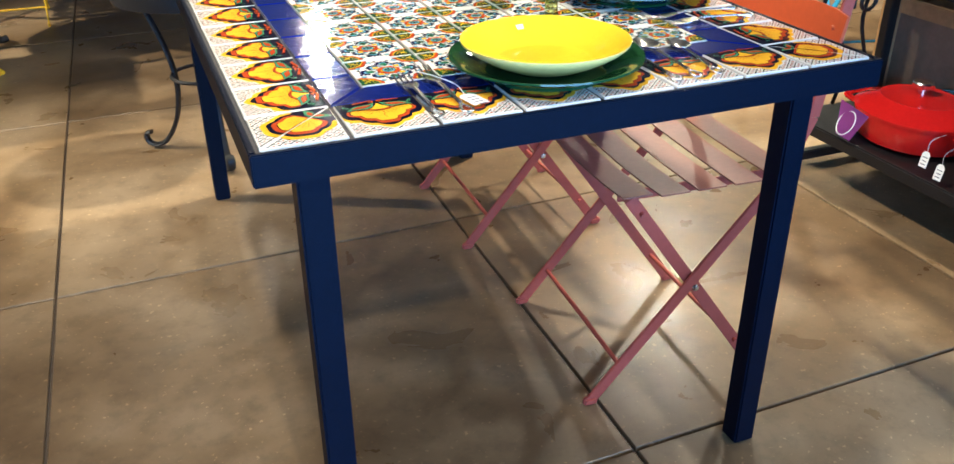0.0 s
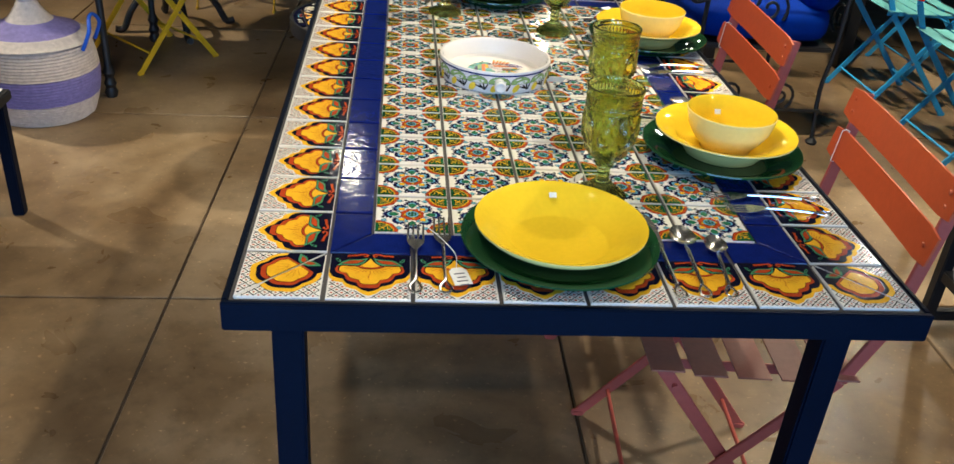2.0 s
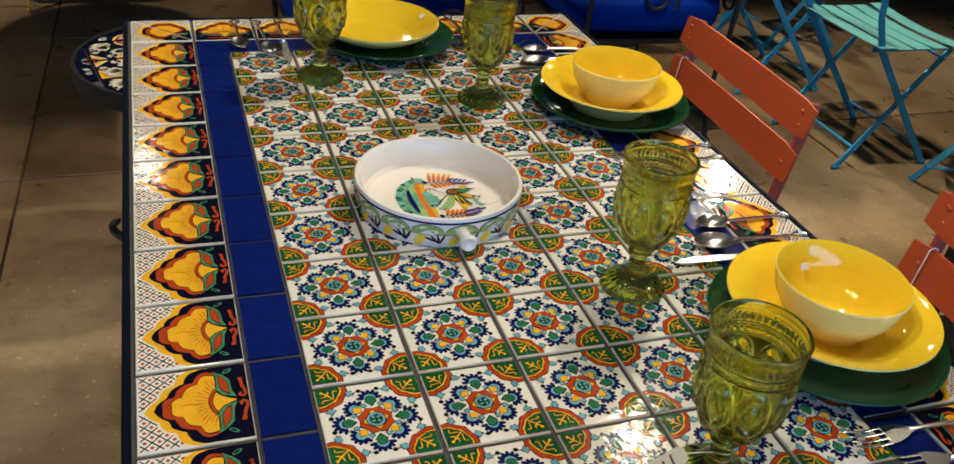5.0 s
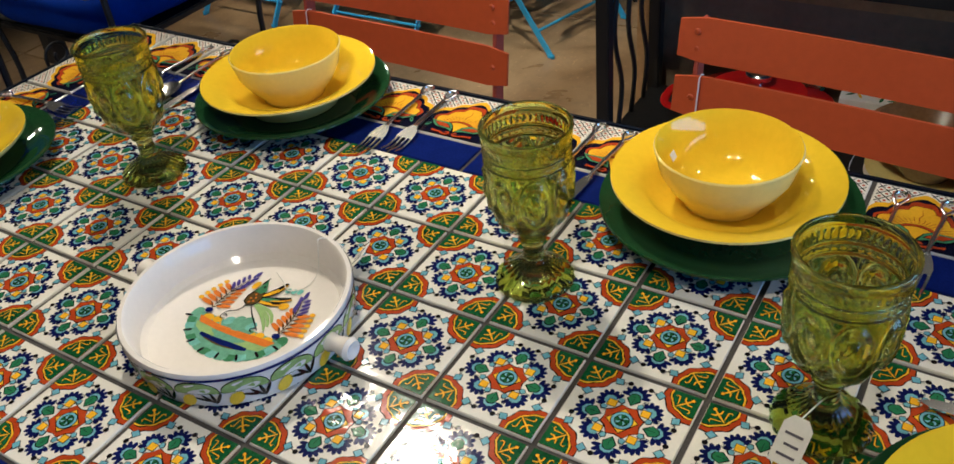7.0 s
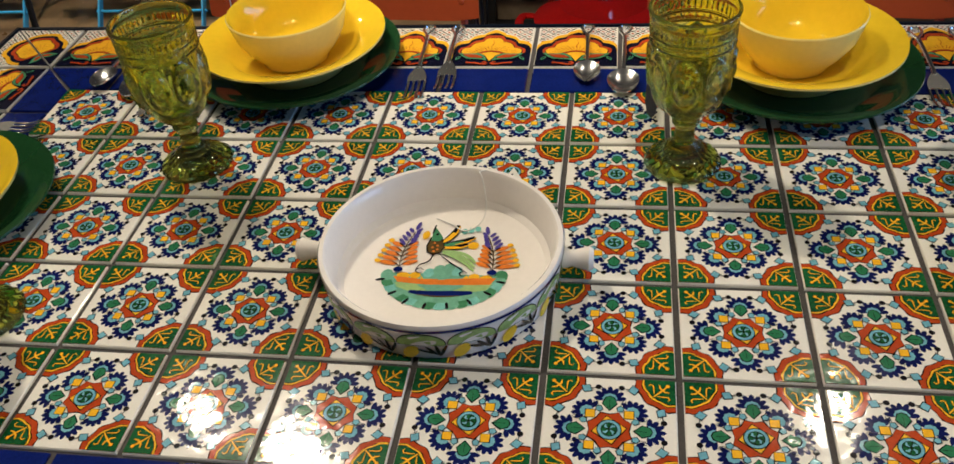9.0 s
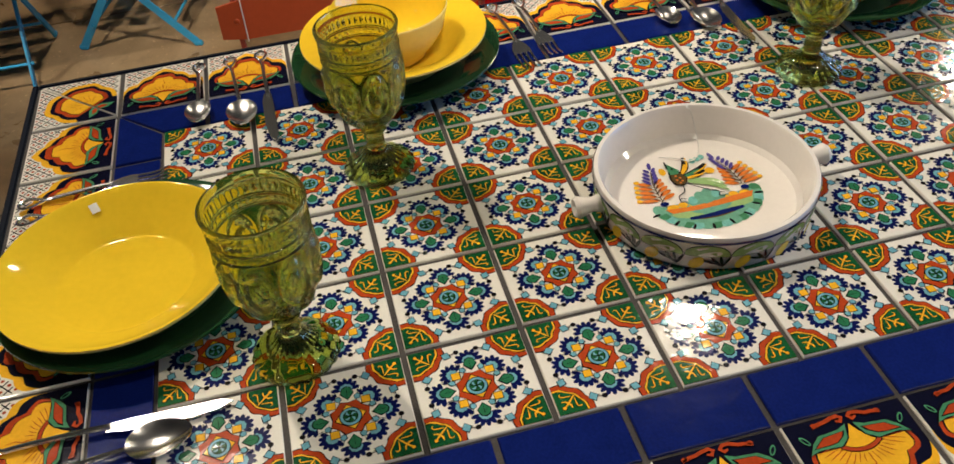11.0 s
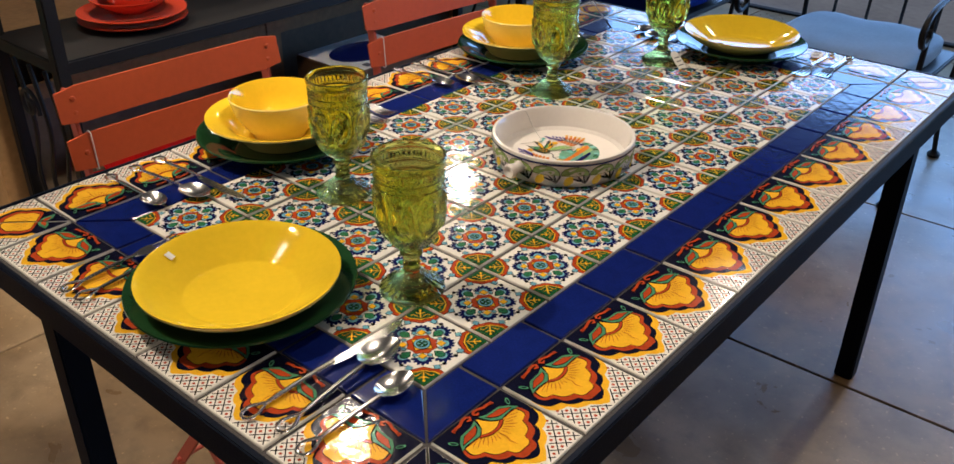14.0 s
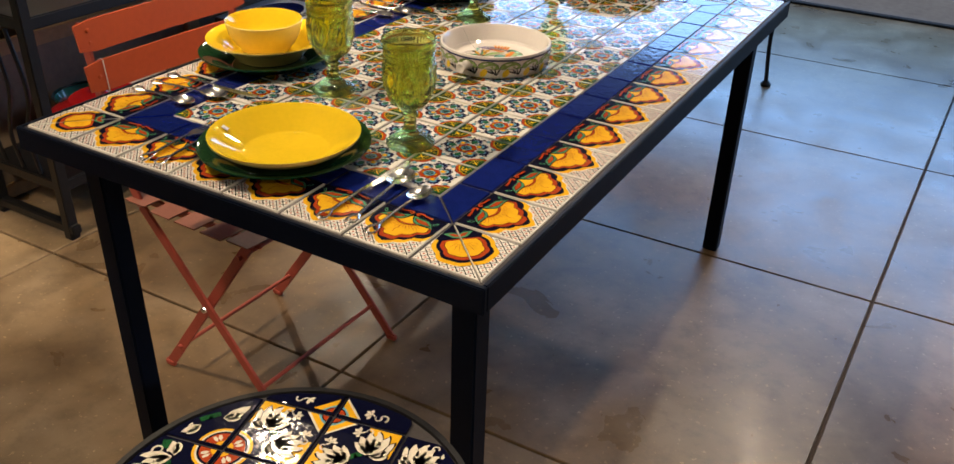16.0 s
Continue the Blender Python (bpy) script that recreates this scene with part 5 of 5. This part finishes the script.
# ---- coiled basket ----
def basket(m):
    root = thing("basket", "lidded coiled grass basket in pale and violet bands", "basket", m)
    n = 26
    rad = lambda f: 0.155 + 0.055 * math.sin(math.pi * (0.12 + 0.66 * f))
    for f0, f1, mt, nm in ((0, 0.30, STRAWW, "coil_band"), (0.30, 0.62, STRAWP, "coil_band"), (0.62, 1.0, STRAWW, "coil_band")):
        prof = []
        for i in range(int(n * f0), int(n * f1) + 1):
            for q in (0, 0.5):
                f = min(1.0, (i + q) / n)
                prof.append((rad(f) + (0.004 if q else 0), 0.285 * f))
        if f0 == 0:
            prof = [(0, 0.001)] + prof
        part(nm, lathe(prof, 56, wobble=lambda i, a, r, z: 0.0014 * math.cos(90 * a) if r > 0.02 else 0), mt, root)
    for r0, r1, z0, z1, mt in ((0.207, 0.165, 0.288, 0.316, STRAWW), (0.165, 0.080, 0.316, 0.352, STRAWP), (0.080, 0.030, 0.352, 0.420, STRAWW)):
        prof = []
        for i in range(9):
            f = i / 8
            prof.append((r0 + (r1 - r0) * f + (0.003 if i % 2 else 0), z0 + (z1 - z0) * (f ** 1.3)))
        part("lid_band", lathe(prof, 56), mt, root)
    part("cord_handle", tube(smooth_path([(0.195, -0.07, 0.265), (0.222, -0.06, 0.33), (0.215, -0.02, 0.370), (0.215, 0.03, 0.370), (0.222, 0.065, 0.33), (0.195, 0.075, 0.265)], 6), 0.007, 8), BLUECORD, root, "blue cord handle")
    part("lid_knob", lathe([(0.03, 0.418), (0.036, 0.440), (0.024, 0.462), (0, 0.468)], 24), STRAWW, root)
    return root


basket(pose(-1.13, 2.34, 0))

# ---- left tables: a square-legged tiled table, an iron table with a turned leg ----
lt = thing("corner_table", "low table with dark square steel legs and pale mosaic top", "table", pose(-1.27, 1.25, 0))
for x in (-0.34, 0.34):
    for y in (-0.28, 0.28):
        part("leg", boxed((x, y, 0.18), (0.034, 0.034, 0.36), 0.003), PAINT, lt)
part("tabletop", boxed((0, 0, 0.375), (0.74, 0.62, 0.03), 0.004), IRON, lt)
part("mosaic_top", boxed((0, 0, 0.394), (0.71, 0.59, 0.006), 0.002), G_WHITE, lt)
it = thing("iron_table", "dark iron table with turned feet behind the basket", "table", pose(-1.35, 2.85, 0))
for x in (-0.42, 0.42):
    for y in (-0.35, 0.35):
        part("leg", lathe([(0, 0), (0.020, 0), (0.026, 0.02), (0.018, 0.04), (0.024, 0.055), (0.016, 0.08), (0.024, 0.10), (0.018, 0.115), (0.0135, 0.13), (0.0135, 0.70), (0, 0.70)], 16, c=(x, y, 0)), IRON, it)
part("tabletop", boxed((0, 0, 0.715), (1.0, 0.84, 0.03), 0.006), DWOOD, it)
pt = thing("pedestal_table", "black iron pedestal table with curved feet", "table", pose(-0.88, 3.42, 0))
part("post", lathe([(0, 0.10), (0.022, 0.10), (0.026, 0.2), (0.016, 0.4), (0.016, 0.70), (0, 0.70)], 16), IRON, pt)
part("tabletop", lathe([(0, 0.70), (0.30, 0.70), (0.305, 0.715), (0.30, 0.725), (0, 0.725)], 40), IRON, pt)
for k in range(4):
    a = radians(25 + 90 * k)
    part("foot", tube(smooth_path([(r * math.cos(a), r * math.sin(a), z) for r, z in ((0.01, 0.20), (0.12, 0.19), (0.20, 0.10), (0.24, 0.02), (0.28, 0.018))], 5), 0.016, 8), IRON, pt)


def cushion(c, s, material, label, power=4.5, group="cushions", m=None):
    """A stuffed pad: a swollen, slightly uneven rounded block with a seam cord round its waist."""
    bm = bmesh.new()
    bmesh.ops.create_cube(bm, size=2)
    bmesh.ops.subdivide_edges(bm, edges=bm.edges, cuts=11, use_grid_fill=True)
    for v in bm.verts:
        f = v.co.copy()
        big = max(abs(q) for q in f)
        f *= big / sum(abs(q) ** power for q in f) ** (1 / power)
        p = Vector((f.x * s[0] / 2, f.y * s[1] / 2, f.z * s[2] / 2))
        p += Vector((noise.noise(p * 6), noise.noise(p * 6 + Vector((3, 1, 2))), noise.noise(p * 8))) * 0.006
        v.co = p
    return solo("cushion", bm, material, label, "cushion", Matrix.Translation(c) @ (m or Matrix.Identity(4)), group)


# ---- scrolled iron armchairs with cushions ----
def armchair(m, scrolls=True):
    root = thing("iron_armchair", "black wrought-iron armchair with slender legs", "chair", m, "iron armchairs")
    for x in (-0.29, 0.29):
        for y in (-0.28, 0.26):
            lg = part("leg", tube(smooth_path([(x, y, 0.01), (x * 0.95, y * 0.95, 0.22), (x * 0.98, y, 0.40), (x, y, 0.66)], 4), 0.009, 8), IRON, root)
            part("foot", lathe([(0, 0), (0.020, 0), (0.024, 0.010), (0.012, 0.024), (0, 0.024)], 12, c=(x, y, 0)), IRON, lg)
        part("arm", tube(smooth_path([(x, -0.33, 0.80), (x, -0.25, 0.68), (x, 0.1, 0.67), (x, 0.28, 0.65), (x, 0.34, 0.60), (x, 0.31, 0.555), (x, 0.26, 0.57), (x, 0.27, 0.60)], 5), 0.010, 8), IRON, root)
        if scrolls:
            part("arm_scroll", tube(spiral((x, 0.02, 0.54), 0.012, 0.075, 0, 1.6, 26, "yz"), 0.006, 6), IRON, root)
            for y, dr in ((-0.10, 1.5), (0.10, -1.5)):
                part("base_scroll", tube(spiral((x, y, 0.20), 0.010, 0.060, 1.0, dr, 22, "yz"), 0.006, 6), IRON, root)
            part("stretcher", tube([(x, -0.28, 0.14), (x, 0.26, 0.14)], 0.007, 6), IRON, root)
    part("seat_frame", boxed((0, 0, 0.385), (0.56, 0.54, 0.02), 0.005), IRON, root)
    part("back_rail", tube(smooth_path([(-0.29, -0.33, 0.80), (-0.16, -0.36, 0.90), (0.0, -0.365, 0.93), (0.16, -0.36, 0.90), (0.29, -0.33, 0.80)], 5), 0.011, 8), IRON, root)
    if scrolls:
        for x, z, r, t in ((-0.14, 0.62, 0.115, 1.4), (0.14, 0.62, 0.115, -1.4), (0.0, 0.80, 0.08, 1.3), (-0.15, 0.48, 0.07, -1.3), (0.15, 0.48, 0.07, 1.3)):
            part("back_scroll", tube([(p[0], p[1] - 0.02 * (p[2] - 0.5), p[2]) for p in spiral((x, -0.335, z), 0.015, r, 0.8, t, 28)], 0.0065, 6), IRON, root)
    else:
        for k in range(4):
            part("back_rod", tube([(-0.18 + 0.12 * k, -0.28, 0.39), (-0.18 + 0.12 * k, -0.355, 0.89)], 0.006, 6), IRON, root)
    return root


for x, y, yaw in ((1.60, 2.58, 90), (0.70, 2.52, 0), (1.50, -1.30, 0)):
    m = pose(x, y, 0, 0, 0, yaw)
    armchair(m)
    cushion((0, 0, 0), (0.58, 0.58, 0.15), CLOTHB, "royal blue fabric seat cushion on an iron armchair", 4.2).matrix_basis = m @ pose(0, 0.01, 0.395 + 0.073)
    cushion((0, 0, 0), (0.54, 0.15, 0.48), CLOTHB, "royal blue fabric back cushion on an iron armchair").matrix_basis = m @ pose(0, -0.235, 0.74, 8, 0, 0)

# black table by the turquoise chairs
bt = thing("black_table", "black steel table behind the blue armchair", "table", pose(2.08, 3.72, 0))
for x in (-0.35, 0.35):
    for y in (-0.45, 0.45):
        part("leg", boxed((x, y, 0.36), (0.06, 0.06, 0.72), 0.003), IRON, bt)
part("tabletop", boxed((0, 0, 0.735), (0.76, 0.96, 0.03), 0.004), IRON, bt)
# red card on a string at a turquoise chair back
card = thing("price_tag", "red square price card hanging from a turquoise chair back", "tag", pose(2.20, 2.385, 0.605, 0, 12, 35))
part("card", boxed((0, 0, 0), (0.003, 0.056, 0.056), 0.001), RED, card)
part("paper_slip", boxed((0.004, -0.028, -0.004), (0.001, 0.026, 0.030)), PAPER, card, "white paper slip")
part("string", tube([(0, 0, 0.026), (0.004, -0.002, 0.06), (0.012, -0.004, 0.095)], 0.001, 5), TWINE, card)

# ---- the black rack with pots and plates ----
RX0, RX1, RY0, RY1 = 1.70, 2.02, -0.75, 1.035
rk = thing("iron_rack", "black iron display rack with two board shelves", "rack")
for x in (RX0, RX1):
    for y in (RY0, RY1):
        part("post", boxed((x, y, 0.80), (0.032, 0.032, 1.60), 0.003), IRON, rk)
for z in (0.17, 0.645):
    part("shelf", boxed(((RX0 + RX1) / 2, (RY0 + RY1) / 2, z), (RX1 - RX0 + 0.02, RY1 - RY0 + 0.02, 0.035), 0.004), IRON, rk)
for y in (RY0, RY1):
    part("foot_rail", boxed(((RX0 + RX1) / 2, y, 0.035), (RX1 - RX0 + 0.06, 0.03, 0.03), 0.004), IRON, rk)
    for k in range(3):
        x = RX0 + 0.08 + 0.08 * k
        pts = [(x, y, 0.19), (x + 0.02, y, 0.30), (x - 0.025, y, 0.45), (x + 0.01, y, 0.62)]
        part("bent_rod", tube(smooth_path(pts, 5), 0.006, 6), IRON, rk)
    part("scroll", tube(spiral(((RX0 + RX1) / 2 + 0.06, y, 0.50), 0.01, 0.05, 1, 1.4, 20), 0.006, 6), IRON, rk)


def casserole(m):
    root = thing("casserole", "red enamelled oval lidded casserole on the lower shelf", "pot", m)
    part("body", lathe([(0, 0.0), (0.13, 0.0), (0.155, 0.015), (0.170, 0.06), (0.172, 0.085), (0.164, 0.085), (0.15, 0.02), (0, 0.012)], 64, sx=0.86, sy=1.0), RED, root)
    lid = part("lid", lathe([(0.176, 0.086), (0.177, 0.094), (0.160, 0.104), (0.12, 0.120), (0.11, 0.128), (0.10, 0.126), (0.05, 0.136), (0, 0.138)], 64, sx=0.86, sy=1.0), RED, root)
    part("knob", lathe([(0.011, 0.137), (0.011, 0.152), (0.029, 0.156), (0.031, 0.168), (0.027, 0.173), (0, 0.174)], 24), STEEL, lid, "steel knob")
    for s in (-1, 1):
        part("handle", tube(smooth_path([(-0.05, s * 0.165, 0.072), (-0.045, s * 0.205, 0.078), (0, s * 0.215, 0.08), (0.045, s * 0.205, 0.078), (0.05, s * 0.165, 0.072)], 5), 0.011, 8, flat=0.6), RED, root)
    lab = bmesh.new()
    vs = [lab.verts.new(p) for p in ((-0.150, 0.03, 0.085), (-0.152, 0.13, 0.105), (-0.185, 0.10, 0.02), (-0.178, 0.055, 0.012))]
    lab.faces.new(vs)
    bmesh.ops.solidify(lab, geom=lab.faces[:], thickness=0.001)
    label_part = part("paper_label", lab, PLUM, root, "plum paper label with pale ring", smooth=False)
    ring = tube([(-0.1690 + 0.0170 * math.sin(t) - 0.0030, 0.083 + 0.026 * math.cos(t), 0.054 + 0.030 * math.sin(t)) for t in [2 * math.pi * k / 20 for k in range(20)]], 0.0016, 5, closed=True)
    part("printed_ring", ring, PAPER, label_part, "pale printed ring")
    return root


casserole(pose(1.86, 0.72, 0.188, 0, 0, 4))
hang_tag(pose(1.69, 0.52, 0.24, 80, 0, -90), string=[(0, 0.021, 0), (0.0, 0.05, 0.0), (0.01, 0.07, -0.03)])
hang_tag(pose(1.69, 0.47, 0.225, 80, 0, -90), string=[(0, 0.021, 0), (0.0, 0.05, 0.0), (0.01, 0.075, -0.03)])


def stack(x, y, z):
    lo = lathe([(0, 0.0), (0.09, 0.0), (0.135, 0.014), (0.14, 0.018), (0.13, 0.018), (0.09, 0.007), (0, 0.006)], 48)
    me = mesh_of("coral_plate", lo, CORAL)
    for k in range(2):
        tagged(new("coral_plate", me), "coral red ceramic plate in a stack on the rack", "plate", "coral dishes").matrix_basis = pose(x, y, z + 0.019 * k)
    b1 = lathe([(0, 0.0), (0.06, 0.0), (0.10, 0.030), (0.105, 0.036), (0.10, 0.036), (0.06, 0.008), (0, 0.007)], 48)
    solo("coral_bowl", b1, CORAL, "shallow coral red bowl on stacked plates", "bowl", pose(x, y, z + 0.036), "coral dishes")
    b2 = lathe([(0, 0.0), (0.05, 0.0), (0.066, 0.02), (0.075, 0.09), (0.07, 0.09), (0.06, 0.02), (0, 0.01)], 48)
    solo("coral_mug", b2, CORAL, "deep coral red bowl on stacked dishes", "bowl", pose(x, y, z + 0.052), "coral dishes")


stack(1.86, 0.74, 0.663)

# other wares on the lower shelf: jade bowl, patterned box, wide brown bowl on plates, speckled pot with a blue inside
JADEC = mat("jade_ceramic", (0.05, 0.24, 0.17), 0.12, vary=0.2, scale=14)
RIMD = mat("dark_jade_rim", (0.015, 0.05, 0.04), 0.12)
jb = thing("green_bowl", "jade green ceramic bowl with a dark rim on the rack shelf", "bowl", pose(1.965, 0.700, 0.188))
part("body", lathe([(0, 0), (0.05, 0), (0.100, 0.075), (0.108, 0.100), (0.101, 0.100), (0.050, 0.012), (0, 0.010)], 48), JADEC, jb)
part("rim", lathe([(0.100, 0.1005), (0.109, 0.1005), (0.110, 0.104), (0.1055, 0.107), (0.100, 0.104)], 48), RIMD, jb, "dark glazed rim")
for k in range(2):
    solo("cream_plate", lathe([(0, 0.0), (0.07, 0.0), (0.118, 0.012), (0.122, 0.016), (0.112, 0.016), (0.07, 0.006), (0, 0.005)], 48), DISHW if k else WHITEC,
         "pale glazed plate stacked under a brown bowl", "plate", pose(1.815, 0.335, 0.188 + 0.018 * k), "stacked plates")
solo("brown_bowl", lathe([(0, 0), (0.05, 0), (0.095, 0.055), (0.132, 0.098), (0.134, 0.104), (0.126, 0.103), (0.088, 0.060), (0.045, 0.012), (0, 0.010)], 56), BROWNP,
     "wide brown glazed bowl on stacked plates", "bowl", pose(1.815, 0.335, 0.211))
pot = thing("speckled_pot", "pale speckled pot with a cobalt blue inside", "pot", pose(1.960, 0.215, 0.188))
part("wall", lathe([(0, 0), (0.070, 0), (0.084, 0.030), (0.086, 0.110), (0.092, 0.117), (0.082, 0.116)], 48), mat("speckled_enamel", (0.50, 0.50, 0.46), 0.15, vary=0.5, scale=60), pot)
part("lining", lathe([(0.0815, 0.115), (0.078, 0.060), (0.060, 0.050), (0, 0.048)], 48), G_BLUE, pot, "cobalt blue glazed inside")
fb = thing("patterned_box", "white box printed with green and yellow leaves", "box", pose(1.985, 0.470, 0.188, 0, 0, 4))
part("carton", boxed((0, 0, 0.050), (0.09, 0.17, 0.100), 0.002), PAPER, fb)
leafy = random.Random(5)
for k in range(16):
    cx, cy, t = leafy.uniform(-0.032, 0.032), leafy.uniform(-0.072, 0.072), leafy.uniform(0, 3.1)
    bm = bmesh.new()
    bm.faces.new([bm.verts.new((cx + 0.012 * math.cos(q) * math.cos(t) - 0.004 * math.sin(q) * math.sin(t), cy + 0.012 * math.cos(q) * math.sin(t) + 0.004 * math.sin(q) * math.cos(t), 0.1006))
                  for q in [2 * math.pi * i / 8 for i in range(8)]])
    part("printed_leaf", bm, (G_LEAF, G_YEL, G_GREEN)[k % 3], fb, smooth=False)
bx = thing("appliance_box", "cardboard appliance box printed white, blue and tan", "box", pose(1.80, -0.02, 0.188))
part("carton", boxed((0, 0, 0.11), (0.28, 0.34, 0.22), 0.003), DWOOD, bx)
part("white_panel", boxed((0, 0, 0.2215), (0.27, 0.33, 0.002)), PAPER, bx)
part("blue_picture", lathe([(0, 0.223), (0.09, 0.223), (0.09, 0.2245), (0, 0.2245)], 32, sy=1.4), G_BLUE, bx)
for k in range(6):
    part("print_bar", boxed((-0.11, -0.09 + 0.035 * k, 0.2235), (0.028, 0.024, 0.0012)), INK, bx)

# pine cabinet behind the rack
cb = thing("pine_cabinet", "open pine cabinet standing behind the iron rack", "cabinet", pose(2.32, 0.15, 0))
for y in (-0.93, 0.93):
    part("side_panel", boxed((0, y, 0.55), (0.50, 0.035, 1.10), 0.003), PINE, cb)
for z in (0.05, 0.60, 1.08):
    part("board", boxed((0, 0, z), (0.49, 1.82, 0.03), 0.003), PINE, cb)
part("back_panel", boxed((0.235, 0, 0.55), (0.012, 1.82, 1.05)), PINE, cb)
PANEL = mat("brown_panel_board", (0.21, 0.155, 0.105), 0.5, vary=0.2, scale=5, bump=0.15, bscale=60)
for y in (-0.93, 0.0, 0.92):
    part("stile", boxed((-0.262, y, 0.55), (0.022, 0.060, 1.10), 0.003), PINE, cb)
for z in (0.03, 0.475):
    part("rail", boxed((-0.260, 0, z), (0.018, 1.80, 0.045), 0.003), PINE, cb)
part("door_panel", boxed((-0.248, 0, 0.25), (0.010, 1.80, 0.40)), PANEL, cb, "brown lower panel")

# ---- iron armchair with a pale cushion beyond the far end ----
armchair(pose(0.58, -1.16, 0), False)
cushion((0.58, -1.15, 0.395 + 0.035), (0.50, 0.52, 0.07), CLOTHG, "pale grey fabric cushion on the iron armchair", 6)

# ---- tags and strings at the table ----
hang_tag(pose(0.288, 0.052, ON + 0.004, 0, 0, 12), "white paper price tag tied to a fork", 4, [(0, 0.021, 0.0), (0.006, 0.05, 0.004), (-0.004, 0.085, 0.008), (-0.016, 0.12, 0.008)])
hang_tag(pose(0.478, 0.318, ON + 0.016, 42, 0, -100), "white paper price tag tied to a goblet stem", 3, [(0, 0.021, 0.0), (0.006, 0.040, -0.008), (0.012, 0.055, -0.016)])
hang_tag(pose(0.522, 0.786, ON + 0.016, 14, 42, 122), "white paper price tag leaning on the round dish", 3)
solo("string", tube(smooth_path([(0.515, 0.795, ON + 0.030), (0.508, 0.806, ON + 0.044), (0.500, 0.815, ON + 0.0475), (0.494, 0.812, ON + 0.045), (0.482, 0.808, ON + 0.020), (0.466, 0.812, ON + 0.0095), (0.452, 0.826, ON + 0.0095),
                                 (0.462, 0.842, ON + 0.0095), (0.470, 0.858, ON + 0.0095)], 6), 0.0007, 5), TWINE, "thin white string over the rim of the round dish", "string", group="strings")
for m in (oc.matrix_basis.copy(), pose(0.830, 1.124, 0, 0, 0, -2)):
    at = lambda dx, dy, z: tuple(m @ Vector((0.2165 + dx, 0.183 + dy, z)))
    bm = tube([at(0.001, 0, 0.7585), at(-0.006, 0, 0.756), at(-0.012, 0.001, 0.692), at(-0.008, 0.002, 0.6895), at(0.000, 0.001, 0.692), at(0.008, 0, 0.756), at(0.001, 0, 0.7585)], 0.0011, 5)
    solo("string", bm, TWINE, "thin white string tied round an orange chair back", "string", group="strings")

# ---- saw-cut floor slabs ----
def skew(x, y):
    """The saw cuts run slightly off square."""
    return (x + 0.017 * (y - 1.1), y + 0.016 * x)


for i in range(len(XJ) - 1):
    for j in range(len(YJ) - 1):
        g = 0.0036
        ring = [skew(*p) for p in ((XJ[i] + g, YJ[j] + g), (XJ[i + 1] - g, YJ[j] + g), (XJ[i + 1] - g, YJ[j + 1] - g), (XJ[i] + g, YJ[j + 1] - g))]
        c = Vector((sum(p[0] for p in ring) / 4, sum(p[1] for p in ring) / 4))
        bm = bmesh.new()
        slab(bm, [(p[0] - c.x, p[1] - c.y) for p in ring], 0, 0.02, 0.002)
        ob = new("floor_slab", mesh_of("floor_slab", bm, CONC, smooth=False))
        ob.parent = floor
        ob.matrix_local = Matrix.Translation((c.x, c.y, 0))
